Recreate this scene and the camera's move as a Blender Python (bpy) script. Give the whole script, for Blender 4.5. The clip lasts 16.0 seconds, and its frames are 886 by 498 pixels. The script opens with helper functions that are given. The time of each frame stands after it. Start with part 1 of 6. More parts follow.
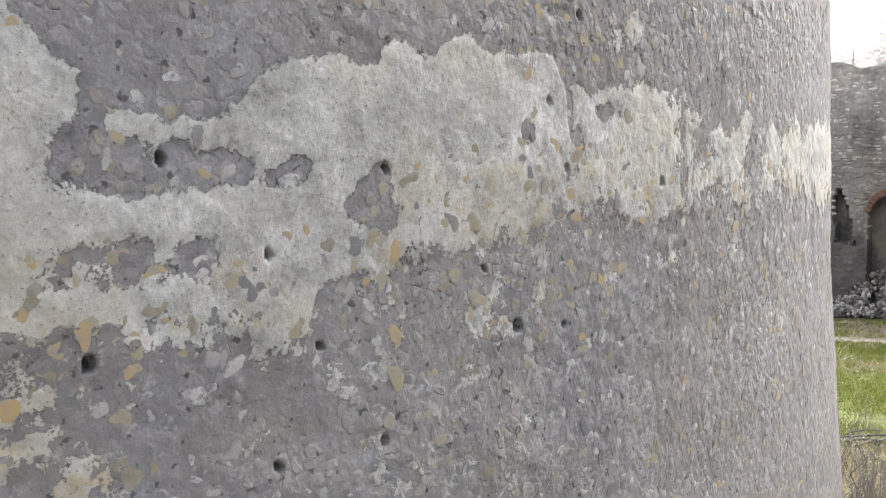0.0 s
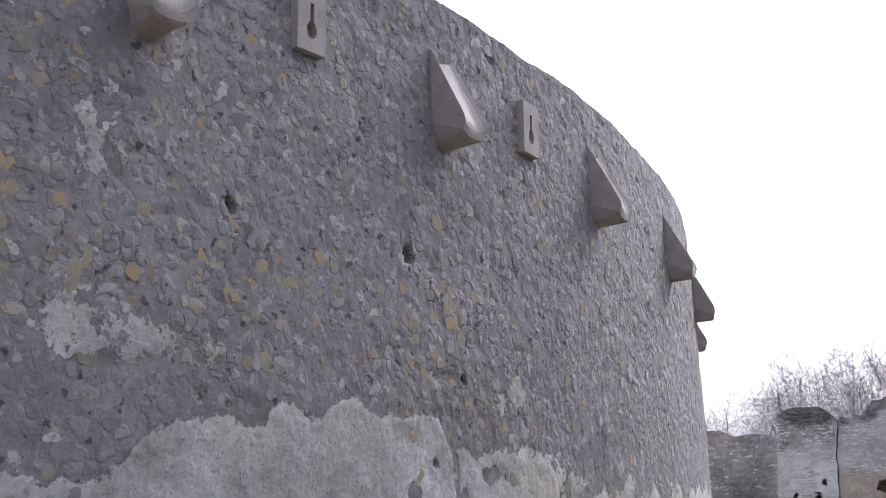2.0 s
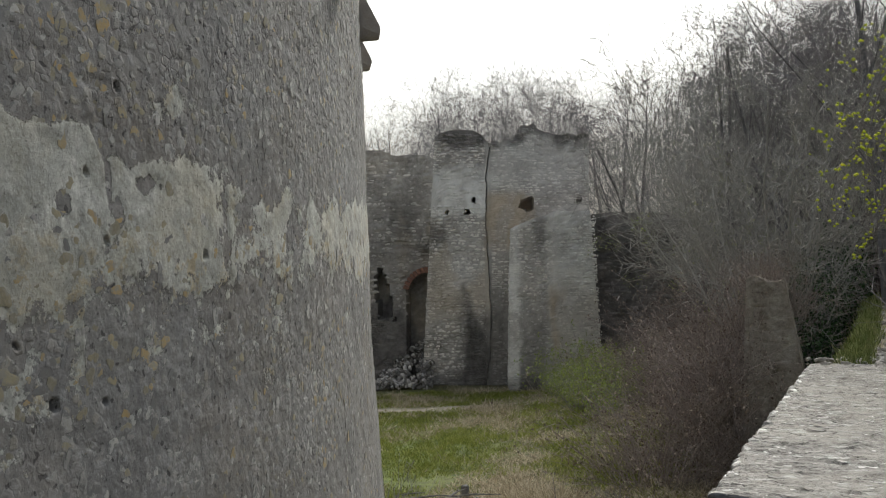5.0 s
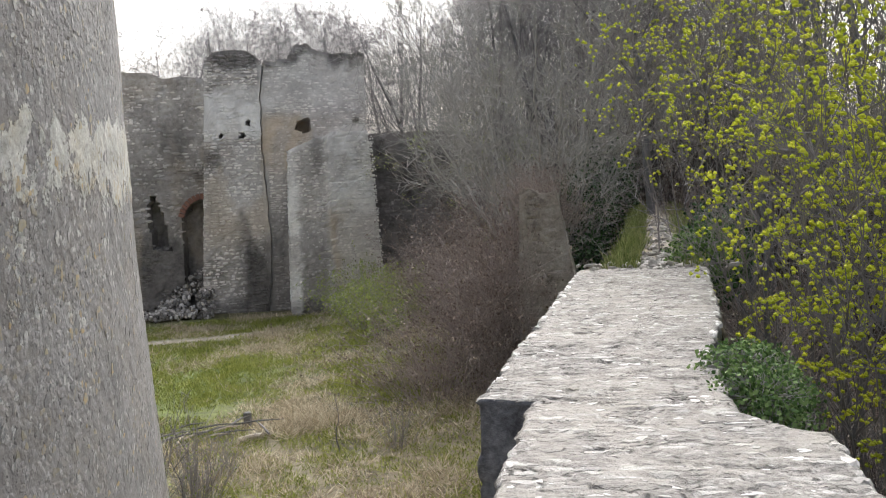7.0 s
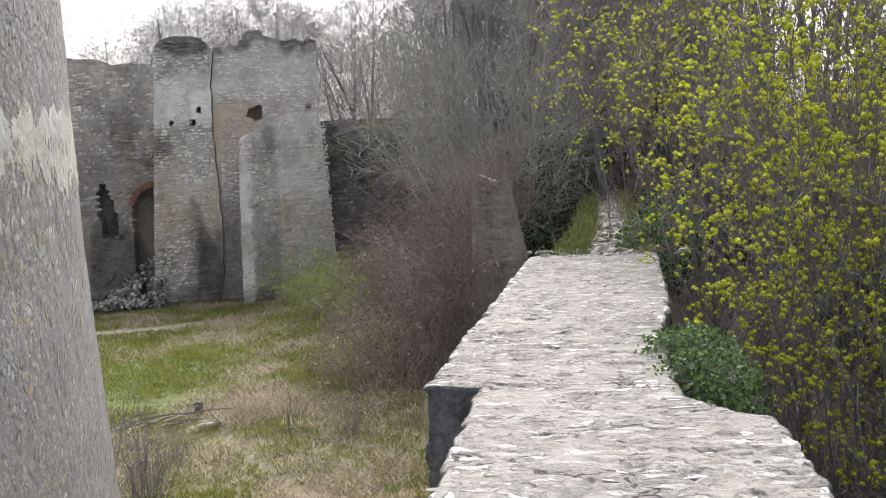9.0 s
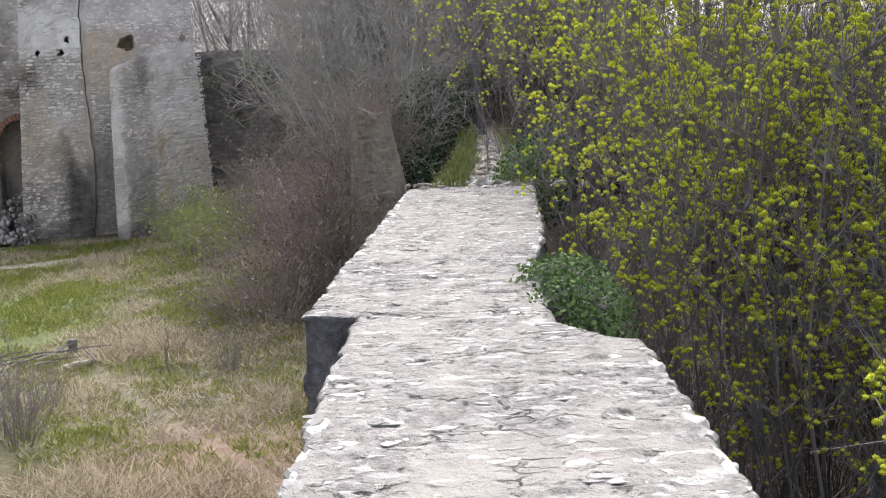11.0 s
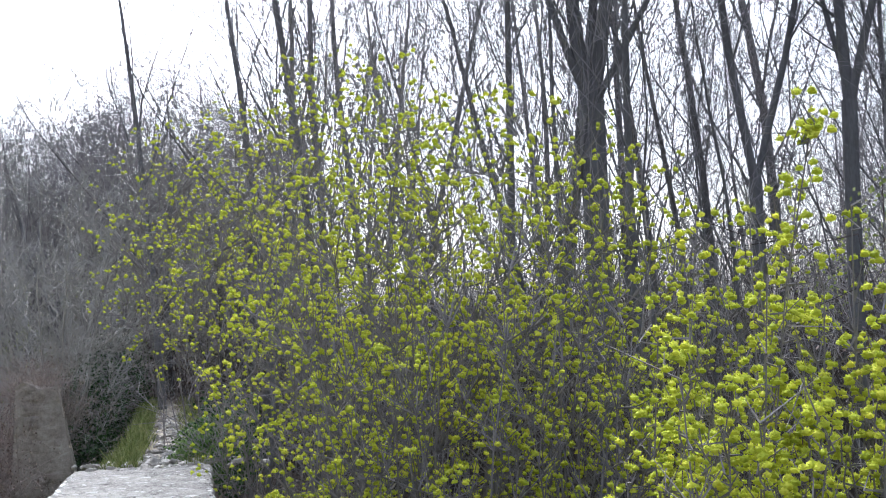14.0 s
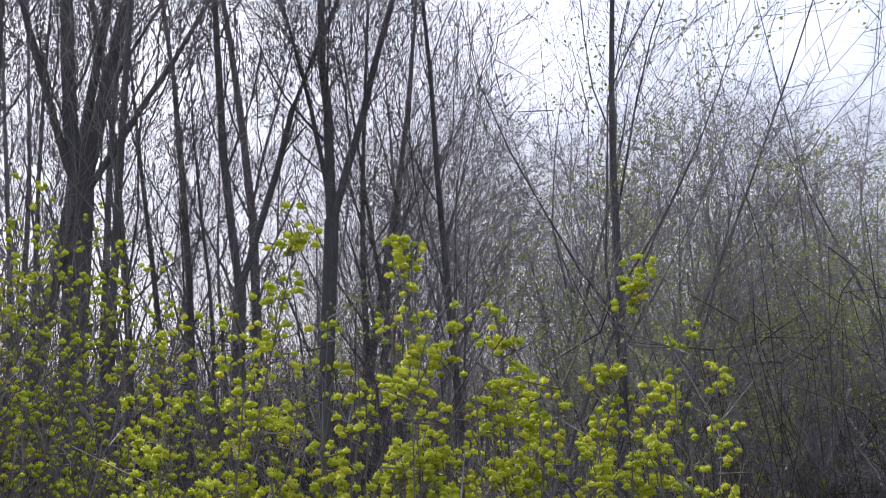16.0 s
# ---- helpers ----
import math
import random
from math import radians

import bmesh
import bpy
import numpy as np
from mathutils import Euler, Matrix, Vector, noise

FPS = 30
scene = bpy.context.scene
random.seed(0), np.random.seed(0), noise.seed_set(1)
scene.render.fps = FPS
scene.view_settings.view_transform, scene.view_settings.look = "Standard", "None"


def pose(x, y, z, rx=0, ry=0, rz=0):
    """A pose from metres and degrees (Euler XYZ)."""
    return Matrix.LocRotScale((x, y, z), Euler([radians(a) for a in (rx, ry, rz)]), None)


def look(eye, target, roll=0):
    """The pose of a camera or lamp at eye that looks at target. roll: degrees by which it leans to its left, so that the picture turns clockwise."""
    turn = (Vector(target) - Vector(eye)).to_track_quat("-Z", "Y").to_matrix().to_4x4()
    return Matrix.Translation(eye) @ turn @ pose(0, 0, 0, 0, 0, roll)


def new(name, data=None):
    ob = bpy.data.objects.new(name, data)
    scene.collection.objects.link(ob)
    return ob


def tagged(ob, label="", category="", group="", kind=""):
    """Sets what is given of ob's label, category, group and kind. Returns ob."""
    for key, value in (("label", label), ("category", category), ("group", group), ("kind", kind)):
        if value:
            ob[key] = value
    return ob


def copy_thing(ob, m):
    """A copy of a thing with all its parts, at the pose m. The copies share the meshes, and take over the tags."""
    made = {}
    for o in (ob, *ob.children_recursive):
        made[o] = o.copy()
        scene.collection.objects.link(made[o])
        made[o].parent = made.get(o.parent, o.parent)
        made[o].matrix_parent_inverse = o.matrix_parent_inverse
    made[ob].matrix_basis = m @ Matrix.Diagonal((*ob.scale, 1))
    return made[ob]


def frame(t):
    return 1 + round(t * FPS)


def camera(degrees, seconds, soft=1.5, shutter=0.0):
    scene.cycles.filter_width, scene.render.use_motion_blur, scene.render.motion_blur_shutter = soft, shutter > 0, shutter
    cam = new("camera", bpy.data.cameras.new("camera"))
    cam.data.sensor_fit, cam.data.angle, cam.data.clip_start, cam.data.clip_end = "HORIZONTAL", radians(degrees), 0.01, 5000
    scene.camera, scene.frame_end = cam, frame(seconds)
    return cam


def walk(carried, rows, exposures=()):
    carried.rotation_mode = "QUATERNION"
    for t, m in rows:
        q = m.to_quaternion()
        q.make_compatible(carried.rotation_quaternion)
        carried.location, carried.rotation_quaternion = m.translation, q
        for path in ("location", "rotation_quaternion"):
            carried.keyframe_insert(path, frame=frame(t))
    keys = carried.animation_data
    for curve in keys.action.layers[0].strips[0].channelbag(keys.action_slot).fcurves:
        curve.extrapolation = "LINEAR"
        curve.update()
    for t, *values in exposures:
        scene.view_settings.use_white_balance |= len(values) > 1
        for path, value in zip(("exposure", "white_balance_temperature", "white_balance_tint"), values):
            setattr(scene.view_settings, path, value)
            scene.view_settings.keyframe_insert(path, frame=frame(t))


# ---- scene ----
cam = camera(42.7, 16.0, soft=1.12)
PATH = [
    (0.0, -0.000, -0.000, 5.000, 86.10, -0.00, -0.00),
    (0.5, -0.008, 0.018, 4.923, 90.64, 0.82, -5.20),
    (1.0, -0.008, 0.012, 4.919, 96.34, 1.10, -6.34),
    (1.5, -0.010, 0.013, 4.906, 101.89, 0.98, -5.75),
    (2.0, -0.011, -0.068, 4.948, 104.59, 0.51, -5.68),
    (2.5, 0.000, -0.092, 4.981, 103.80, 0.45, -8.28),
    (3.0, 0.014, -0.116, 4.927, 97.13, 1.06, -11.54),
    (3.5, 0.014, -0.092, 4.918, 95.70, 0.71, -13.82),
    (4.0, 0.021, -0.117, 4.901, 94.14, 1.28, -16.23),
    (4.5, 0.033, -0.065, 4.894, 91.93, 0.97, -18.83),
    (5.0, 0.058, -0.077, 4.903, 90.27, 0.61, -22.32),
    (5.2, 0.057, -0.098, 4.893, 89.42, 0.92, -24.12),
    (7.3, 0.398, 0.186, 4.790, 85.98, 2.89, -33.96),
    (7.5, 0.402, 0.182, 4.791, 86.09, 3.22, -34.37),
    (8.0, 0.406, 0.175, 4.787, 85.85, 3.03, -34.75),
    (10.5, 0.433, 0.132, 4.767, 83.52, 2.25, -39.40),
    (11.0, 0.424, 0.126, 4.755, 81.90, 2.22, -41.56),
    (11.5, 0.433, 0.127, 4.761, 80.38, 2.43, -42.66),
    (12.0, 0.468, 0.128, 4.776, 81.33, 2.81, -43.68),
    (12.5, 0.525, 0.112, 4.790, 86.80, 3.23, -47.93),
    (13.0, 0.566, 0.106, 4.810, 90.45, 2.67, -50.76),
    (13.5, 0.601, 0.115, 4.793, 93.21, 1.69, -53.24),
    (14.0, 0.650, 0.146, 4.800, 94.99, 1.95, -57.03),
    (14.5, 0.628, 0.144, 4.805, 99.24, 1.98, -65.22),
    (15.0, 0.642, 0.154, 4.806, 100.94, 1.62, -70.44),
    (15.5, 0.639, 0.145, 4.801, 101.31, 1.04, -76.64),
    (16.0, 0.681, 0.163, 4.800, 99.60, 0.61, -83.02),
]
EXPOSURES = [
    (0.0, 0.55, 6150, 12), (0.5, 0.48, 6150, 12), (1.0, 0.35, 6000, 13), (1.5, 0.12, 5800, 18), (2.0, -0.28, 5700, 21), (2.5, -1.02, 5850, 16), (3.0, -1.9, 5950, 12), (4.0, -1.95, 6050, 10),
    (4.5, -1.5, 6200, 7), (5.0, -0.88, 6250, 5), (5.5, -0.55, 6200, 7), (7.5, -0.12, 6150, 10), (11.0, 0.03, 5950, 13), (12.5, 0.16, 5650, 12), (14.0, 0.08, 5500, 11), (15.0, -0.32, 5500, 12), (16.0, -0.58, 5700, 17),
]
walk(cam, [(t, pose(x, y, z, rx, ry, rz)) for t, x, y, z, rx, ry, rz in PATH], EXPOSURES)

# ---- sky and sun: bright thin overcast, the soft sun high over the wood ----
SUN_EL, SUN_AZ = radians(44), radians(41)   # azimuth clockwise from +y
world = bpy.data.worlds.new("overcast_sky")
scene.world = world
world.use_nodes = True
wn = world.node_tree.nodes
wl = world.node_tree.links
sky = wn.new("ShaderNodeTexSky")
sky.sky_type = "NISHITA"
sky.sun_disc = False
sky.sun_elevation, sky.sun_rotation = SUN_EL, SUN_AZ
sky.air_density, sky.dust_density, sky.ozone_density = 1.0, 9.0, 1.0
veil = wn.new("ShaderNodeHueSaturation")
veil.inputs["Saturation"].default_value = 0.38
veil.inputs["Value"].default_value = 3.0
wl.new(sky.outputs[0], veil.inputs["Color"])
wl.new(veil.outputs[0], wn["Background"].inputs["Color"])
wn["Background"].inputs["Strength"].default_value = 0.15
sun_data = bpy.data.lights.new("sun", "SUN")
sun_data.energy, sun_data.angle, sun_data.color = 1.3, radians(12), (1.0, 0.97, 0.93)
sun = new("sun", sun_data)
sun.matrix_world = look((60 * math.sin(SUN_AZ), 60 * math.cos(SUN_AZ), 60 * math.tan(SUN_EL)), (0, 0, 0))


# ---- number helpers ----
def hash01(ix, iy, seed):
    n = (ix.astype(np.int64) * 374761393 + iy.astype(np.int64) * 668265263 + seed * 974634777) & 0x7FFFFFFF
    n = ((n ^ (n >> 13)) * 1274126177) & 0x7FFFFFFF
    return ((n ^ (n >> 16)) & 0xFFFF) / 65535.0


def vnoise(x, y, seed=0):
    """Smooth value noise between 0 and 1."""
    x, y = np.asarray(x, float), np.asarray(y, float)
    ix, iy = np.floor(x), np.floor(y)
    fx, fy = x - ix, y - iy
    fx, fy = fx * fx * (3 - 2 * fx), fy * fy * (3 - 2 * fy)
    a, b = hash01(ix, iy, seed), hash01(ix + 1, iy, seed)
    c, d = hash01(ix, iy + 1, seed), hash01(ix + 1, iy + 1, seed)
    return (a * (1 - fx) + b * fx) * (1 - fy) + (c * (1 - fx) + d * fx) * fy


def fbm(x, y, seed=0, octaves=4):
    total, amp, norm = 0.0, 1.0, 0.0
    for o in range(octaves):
        total = total + amp * vnoise(np.asarray(x) * 2 ** o, np.asarray(y) * 2 ** o, seed + o * 17)
        norm += amp
        amp *= 0.5
    return total / norm


def cells(x, y, seed=0):
    """Worley cells: distance to the border between cells (0 at the border) and a random number of the cell."""
    x, y = np.asarray(x, float), np.asarray(y, float)
    ix, iy = np.floor(x), np.floor(y)
    f1 = np.full(x.shape, 9.0)
    f2 = np.full(x.shape, 9.0)
    own = np.zeros(x.shape)
    for dx in (-1, 0, 1):
        for dy in (-1, 0, 1):
            cx, cy = ix + dx, iy + dy
            px, py = cx + 0.15 + 0.7 * hash01(cx, cy, seed), cy + 0.15 + 0.7 * hash01(cx, cy, seed + 5)
            d = np.hypot(px - x, py - y)
            near = d < f1
            f2 = np.where(near, f1, np.minimum(f2, d))
            own = np.where(near, hash01(cx, cy, seed + 9), own)
            f1 = np.where(near, d, f1)
    return f2 - f1, own


# ---- materials ----
def material(name, colors, scale=4.0, rough=0.9, bump=0.3, fine=40.0, vary="", metal=0.0, stretch=(1, 1, 1), vary_amount=0.35,
             mask="", mask_color=(0.5, 0.5, 0.5), bump_size=0.02, spec=0.3, translucent=0.0, smear=None, squeeze=1.0):
    """colors: two to four base colours, mixed by coarse and fine noise. vary: 'object' or 'island' for a piece-by-piece shift."""
    m = bpy.data.materials.new(name)
    m.use_nodes = True
    n, l = m.node_tree.nodes, m.node_tree.links
    bsdf = n["Principled BSDF"]
    co = n.new("ShaderNodeTexCoord")
    mp = n.new("ShaderNodeMapping")
    mp.inputs["Scale"].default_value = stretch
    l.new(co.outputs["Object"], mp.inputs["Vector"])
    big = n.new("ShaderNodeTexNoise")
    big.inputs["Scale"].default_value, big.inputs["Detail"].default_value, big.inputs["Roughness"].default_value = scale, 6.0, 0.65
    small = n.new("ShaderNodeTexNoise")
    small.inputs["Scale"].default_value, small.inputs["Detail"].default_value, small.inputs["Roughness"].default_value = fine, 5.0, 0.7
    for t in (big, small):
        l.new(mp.outputs[0], t.inputs["Vector"])
    both = n.new("ShaderNodeMath")
    both.operation = "MULTIPLY_ADD"
    both.inputs[1].default_value = 0.45
    l.new(small.outputs["Fac"], both.inputs[0])
    half = n.new("ShaderNodeMath")
    half.operation = "MULTIPLY"
    half.inputs[1].default_value = 0.55
    l.new(big.outputs["Fac"], half.inputs[0])
    l.new(half.outputs[0], both.inputs[2])
    fac = both.outputs[0]
    if vary:
        src = n.new("ShaderNodeObjectInfo" if vary == "object" else "ShaderNodeNewGeometry")
        rnd = src.outputs["Random"] if vary == "object" else src.outputs["Random Per Island"]
        sh = n.new("ShaderNodeMath")
        sh.operation = "SUBTRACT"
        l.new(rnd, sh.inputs[0])
        sh.inputs[1].default_value = 0.5
        add = n.new("ShaderNodeMath")
        add.operation = "MULTIPLY_ADD"
        l.new(sh.outputs[0], add.inputs[0])
        add.inputs[1].default_value = vary_amount
        l.new(fac, add.inputs[2])
        fac = add.outputs[0]
    ramp = n.new("ShaderNodeValToRGB")
    k = len(colors)
    els = ramp.color_ramp.elements
    while len(els) < k:
        els.new(0.5)
    for i, c in enumerate(colors):
        els[i].position = 0.5 + 0.4 * squeeze * (i / (k - 1) - 0.5)
        els[i].color = (*c, 1)
    l.new(fac, ramp.inputs[0])
    color = ramp.outputs[0]
    if mask:
        at = n.new("ShaderNodeAttribute")
        at.attribute_name = mask
        mix = n.new("ShaderNodeMix")
        mix.data_type = "RGBA"
        l.new(at.outputs["Fac"], mix.inputs["Factor"])
        l.new(color, mix.inputs["A"])
        mix.inputs["B"].default_value = (*mask_color, 1)
        color = mix.outputs["Result"]
    if smear:      # mortar smeared over part of each stone
        wipe = n.new("ShaderNodeTexNoise")
        wipe.inputs["Scale"].default_value, wipe.inputs["Detail"].default_value, wipe.inputs["Roughness"].default_value = 16.0 if vary == "island" else 1.6, 6.0, 0.7
        l.new(mp.outputs[0], wipe.inputs["Vector"])
        cutoff = n.new("ShaderNodeMapRange")
        cutoff.inputs["From Min"].default_value, cutoff.inputs["From Max"].default_value = 0.46, 0.60
        l.new(wipe.outputs["Fac"], cutoff.inputs["Value"])
        mix = n.new("ShaderNodeMix")
        mix.data_type = "RGBA"
        l.new(cutoff.outputs[0], mix.inputs["Factor"])
        l.new(color, mix.inputs["A"])
        mix.inputs["B"].default_value = (*smear, 1)
        color = mix.outputs["Result"]
    l.new(color, bsdf.inputs["Base Color"])
    bsdf.inputs["Roughness"].default_value = rough
    bsdf.inputs["Metallic"].default_value = metal
    bsdf.inputs["Specular IOR Level"].default_value = spec
    if bump:
        b = n.new("ShaderNodeBump")
        b.inputs["Strength"].default_value, b.inputs["Distance"].default_value = bump, bump_size
        l.new(both.outputs[0], b.inputs["Height"])
        l.new(b.outputs[0], bsdf.inputs["Normal"])
    if translucent:
        tr = n.new("ShaderNodeBsdfTranslucent")
        l.new(color, tr.inputs["Color"])
        ms = n.new("ShaderNodeMixShader")
        ms.inputs[0].default_value = translucent
        l.new(bsdf.outputs[0], ms.inputs[1])
        l.new(tr.outputs[0], ms.inputs[2])
        l.new(ms.outputs[0], n["Material Output"].inputs["Surface"])
    return m


M_RENDER = material("grey_lime_render", [(0.095, 0.093, 0.094), (0.165, 0.164, 0.165), (0.215, 0.214, 0.212), (0.32, 0.318, 0.308)], 1.7, 0.95, 0.8, 22, bump_size=0.025)


def coated_render():
    """The tower's lime coat, with what is left of a pale plaster skin where the mesh says so."""
    m = material("render_with_pale_plaster", [(0.105, 0.098, 0.096), (0.178, 0.170, 0.166), (0.235, 0.227, 0.22), (0.37, 0.36, 0.345)], 1.7, 0.95, 0.8, 22, bump_size=0.02)
    n, l = m.node_tree.nodes, m.node_tree.links
    bsdf = n["Principled BSDF"]
    base = bsdf.inputs["Base Color"].links[0].from_socket
    co = n["Texture Coordinate"].outputs["Object"]

    def noise_tex(scale, detail=6.0, rough=0.65):
        t = n.new("ShaderNodeTexNoise")
        t.inputs["Scale"].default_value, t.inputs["Detail"].default_value, t.inputs["Roughness"].default_value = scale, detail, rough
        l.new(co, t.inputs["Vector"])
        return t.outputs["Fac"]

    def math_node(op, a, b, c=None):
        k = n.new("ShaderNodeMath")
        k.operation = op
        for i, q in enumerate((a, b, c)):
            if q is None:
                continue
            if isinstance(q, (int, float)):
                k.inputs[i].default_value = q
            else:
                l.new(q, k.inputs[i])
        return k.outputs[0]

    def ramp_node(fac, stops):
        r = n.new("ShaderNodeValToRGB")
        e = r.color_ramp.elements
        while len(e) < len(stops):
            e.new(0.5)
        for i, (p, c) in enumerate(stops):
            e[i].position, e[i].color = p, (*c, 1)
        l.new(fac, r.inputs[0])
        return r.outputs[0]

    def mix_node(fac, a, b):
        k = n.new("ShaderNodeMix")
        k.data_type = "RGBA"
        l.new(fac, k.inputs["Factor"])
        l.new(a, k.inputs["A"])
        if isinstance(b, tuple):
            k.inputs["B"].default_value = (*b, 1)
        else:
            l.new(b, k.inputs["B"])
        return k.outputs["Result"]

    def step_node(v, lo, hi):
        r = n.new("ShaderNodeMapRange")
        r.inputs["From Min"].default_value, r.inputs["From Max"].default_value = lo, hi
        l.new(v, r.inputs["Value"])
        return r.outputs[0]

    # stains: brownish and bluish drifts, lime bloom
    base = mix_node(math_node("MULTIPLY", step_node(noise_tex(0.45, 4), 0.45, 0.62), 0.55), base, (0.21, 0.184, 0.158))
    base = mix_node(math_node("MULTIPLY", step_node(noise_tex(0.8, 4), 0.52, 0.66), 0.45), base, (0.225, 0.218, 0.215))
    base = mix_node(math_node("MULTIPLY", step_node(noise_tex(7.0, 7, 0.75), 0.58, 0.66), 0.6), base, (0.42, 0.42, 0.41))
    base = mix_node(math_node("MULTIPLY", step_node(noise_tex(13.0, 5, 0.7), 0.62, 0.70), 0.55), base, (0.07, 0.068, 0.066))
    # rubble showing through the worn coat: cells with dark crevices
    warp = n.new("ShaderNodeTexNoise")
    warp.inputs["Scale"].default_value, warp.inputs["Detail"].default_value = 6.0, 4.0
    l.new(co, warp.inputs["Vector"])
    bent = n.new("ShaderNodeVectorMath")
    bent.operation = "MULTIPLY_ADD"
    bent.inputs[1].default_value = (0.16, 0.16, 0.16)
    l.new(warp.outputs["Color"], bent.inputs[0])
    l.new(co, bent.inputs[2])
    cell, rim = n.new("ShaderNodeTexVoronoi"), n.new("ShaderNodeTexVoronoi")
    rim.feature = "DISTANCE_TO_EDGE"
    for t in (cell, rim):
        t.inputs["Scale"].default_value = 10.5
        l.new(bent.outputs[0], t.inputs["Vector"])
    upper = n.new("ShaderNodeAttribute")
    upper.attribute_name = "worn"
    tone = n.new("ShaderNodeSeparateColor")
    l.new(cell.outputs["Color"], tone.inputs[0])
    body = step_node(math_node("MULTIPLY_ADD", tone.outputs[2], 0.22, cell.outputs["Distance"]), 0.60, 0.44)
    stone = ramp_node(tone.outputs[0], [(0.1, (0.20, 0.187, 0.176)), (0.35, (0.28, 0.265, 0.248)), (0.7, (0.385, 0.366, 0.34)), (0.93, (0.45, 0.395, 0.28))])
    shown = math_node("MULTIPLY", math_node("MULTIPLY", body, upper.outputs["Fac"]), math_node("MULTIPLY", step_node(tone.outputs[1], 0.2, 0.35), 0.6))
    # Paler lime higher up, with some glare from the sky coloured in.
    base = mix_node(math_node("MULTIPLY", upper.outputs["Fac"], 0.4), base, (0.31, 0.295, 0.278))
    base = mix_node(shown, base, stone)
    crevice = math_node("SUBTRACT", 1.0, step_node(rim.outputs["Distance"], 0.01, 0.06))
    gaps = math_node("MULTIPLY", crevice, math_node("MULTIPLY", upper.outputs["Fac"], step_node(noise_tex(2.6, 5, 0.7), 0.53, 0.62)))
    base = mix_node(math_node("MULTIPLY", gaps, 0.5), base, (0.06, 0.055, 0.052))
    base = mix_node(math_node("MULTIPLY", step_node(noise_tex(10.0, 3, 0.5), 0.60, 0.66), 0.5), base, (0.33, 0.325, 0.31))
    base = mix_node(math_node("MULTIPLY", step_node(noise_tex(15.0, 2, 0.4), 0.655, 0.70), 0.75), base, (0.05, 0.047, 0.045))
    mask, crumb = n.new("ShaderNodeAttribute"), n.new("ShaderNodeAttribute")
    mask.attribute_name, crumb.attribute_name = "plaster", "crumble"
    ragged = math_node("MULTIPLY_ADD", math_node("SUBTRACT", noise_tex(5.0, 9, 0.72), 0.5), math_node("MULTIPLY_ADD", crumb.outputs["Fac"], 1.5, 0.30), mask.outputs["Fac"])
    ragged = math_node("MULTIPLY_ADD", math_node("SUBTRACT", noise_tex(28.0, 6, 0.7), 0.5), math_node("MULTIPLY_ADD", crumb.outputs["Fac"], 0.5, 0.10), ragged)
    skin = step_node(ragged, -0.006, 0.012)
    pale = ramp_node(math_node("MULTIPLY_ADD", noise_tex(22.0, 6, 0.7), 0.45, math_node("MULTIPLY", noise_tex(2.4, 6), 0.55)),
                     [(0.34, (0.23, 0.222, 0.192)), (0.43, (0.345, 0.337, 0.30)), (0.53, (0.44, 0.432, 0.392)), (0.63, (0.58, 0.572, 0.53))])
    pale = mix_node(math_node("MULTIPLY", step_node(noise_tex(0.9, 4), 0.5, 0.66), 0.45), pale, (0.50, 0.455, 0.35))
    pale = mix_node(math_node("MULTIPLY", step_node(noise_tex(36.0, 4, 0.6), 0.61, 0.68), 0.7), pale, (0.15, 0.142, 0.13))
    pale = mix_node(math_node("MULTIPLY", math_node("MULTIPLY", step_node(noise_tex(4.5, 6, 0.7), 0.54, 0.62), crumb.outputs["Fac"]), 0.7), pale, (0.43, 0.345, 0.21))
    l.new(mix_node(skin, base, pale), bsdf.inputs["Base Color"])
    old = n["Bump"]
    b2 = n.new("ShaderNodeBump")
    b2.inputs["Strength"].default_value, b2.inputs["Distance"].default_value = 0.9, 0.012
    l.new(skin, b2.inputs["Height"])
    l.new(old.outputs[0], b2.inputs["Normal"])
    b3 = n.new("ShaderNodeBump")
    b3.inputs["Strength"].default_value, b3.inputs["Distance"].default_value = 0.8, 0.017
    l.new(noise_tex(9.0, 8, 0.7), b3.inputs["Height"])
    l.new(b2.outputs[0], b3.inputs["Normal"])
    b4 = n.new("ShaderNodeBump")
    b4.inputs["Strength"].default_value, b4.inputs["Distance"].default_value = 0.8, 0.009
    l.new(math_node("MULTIPLY", math_node("SUBTRACT", body, math_node("MULTIPLY", gaps, 0.8)), upper.outputs["Fac"]), b4.inputs["Height"])
    l.new(b3.outputs[0], b4.inputs["Normal"])
    l.new(b4.outputs[0], bsdf.inputs["Normal"])
    return m


M_TOWER = coated_render()
RUBBLE = [(0.19, 0.179, 0.17), (0.28, 0.267, 0.25), (0.37, 0.35, 0.323), (0.50, 0.48, 0.445)]
M_RUBBLE = material("rubble_stone", RUBBLE, 9, 0.92, 0.6, 60, vary="island", vary_amount=0.45, bump_size=0.005, smear=(0.19, 0.187, 0.182))
M_RUBBLE_PIECE = material("rubble_stone_piece", RUBBLE, 0.9, 0.92, 0.6, 6, vary="object", vary_amount=0.45, bump_size=0.004, smear=(0.19, 0.187, 0.182))
OCHRE = [(0.24, 0.215, 0.155), (0.32, 0.275, 0.18), (0.36, 0.32, 0.22), (0.42, 0.305, 0.15)]
M_OCHRE = material("ochre_stone", OCHRE, 9, 0.92, 0.6, 60, vary="island", vary_amount=0.6, bump_size=0.005, smear=(0.30, 0.28, 0.235))
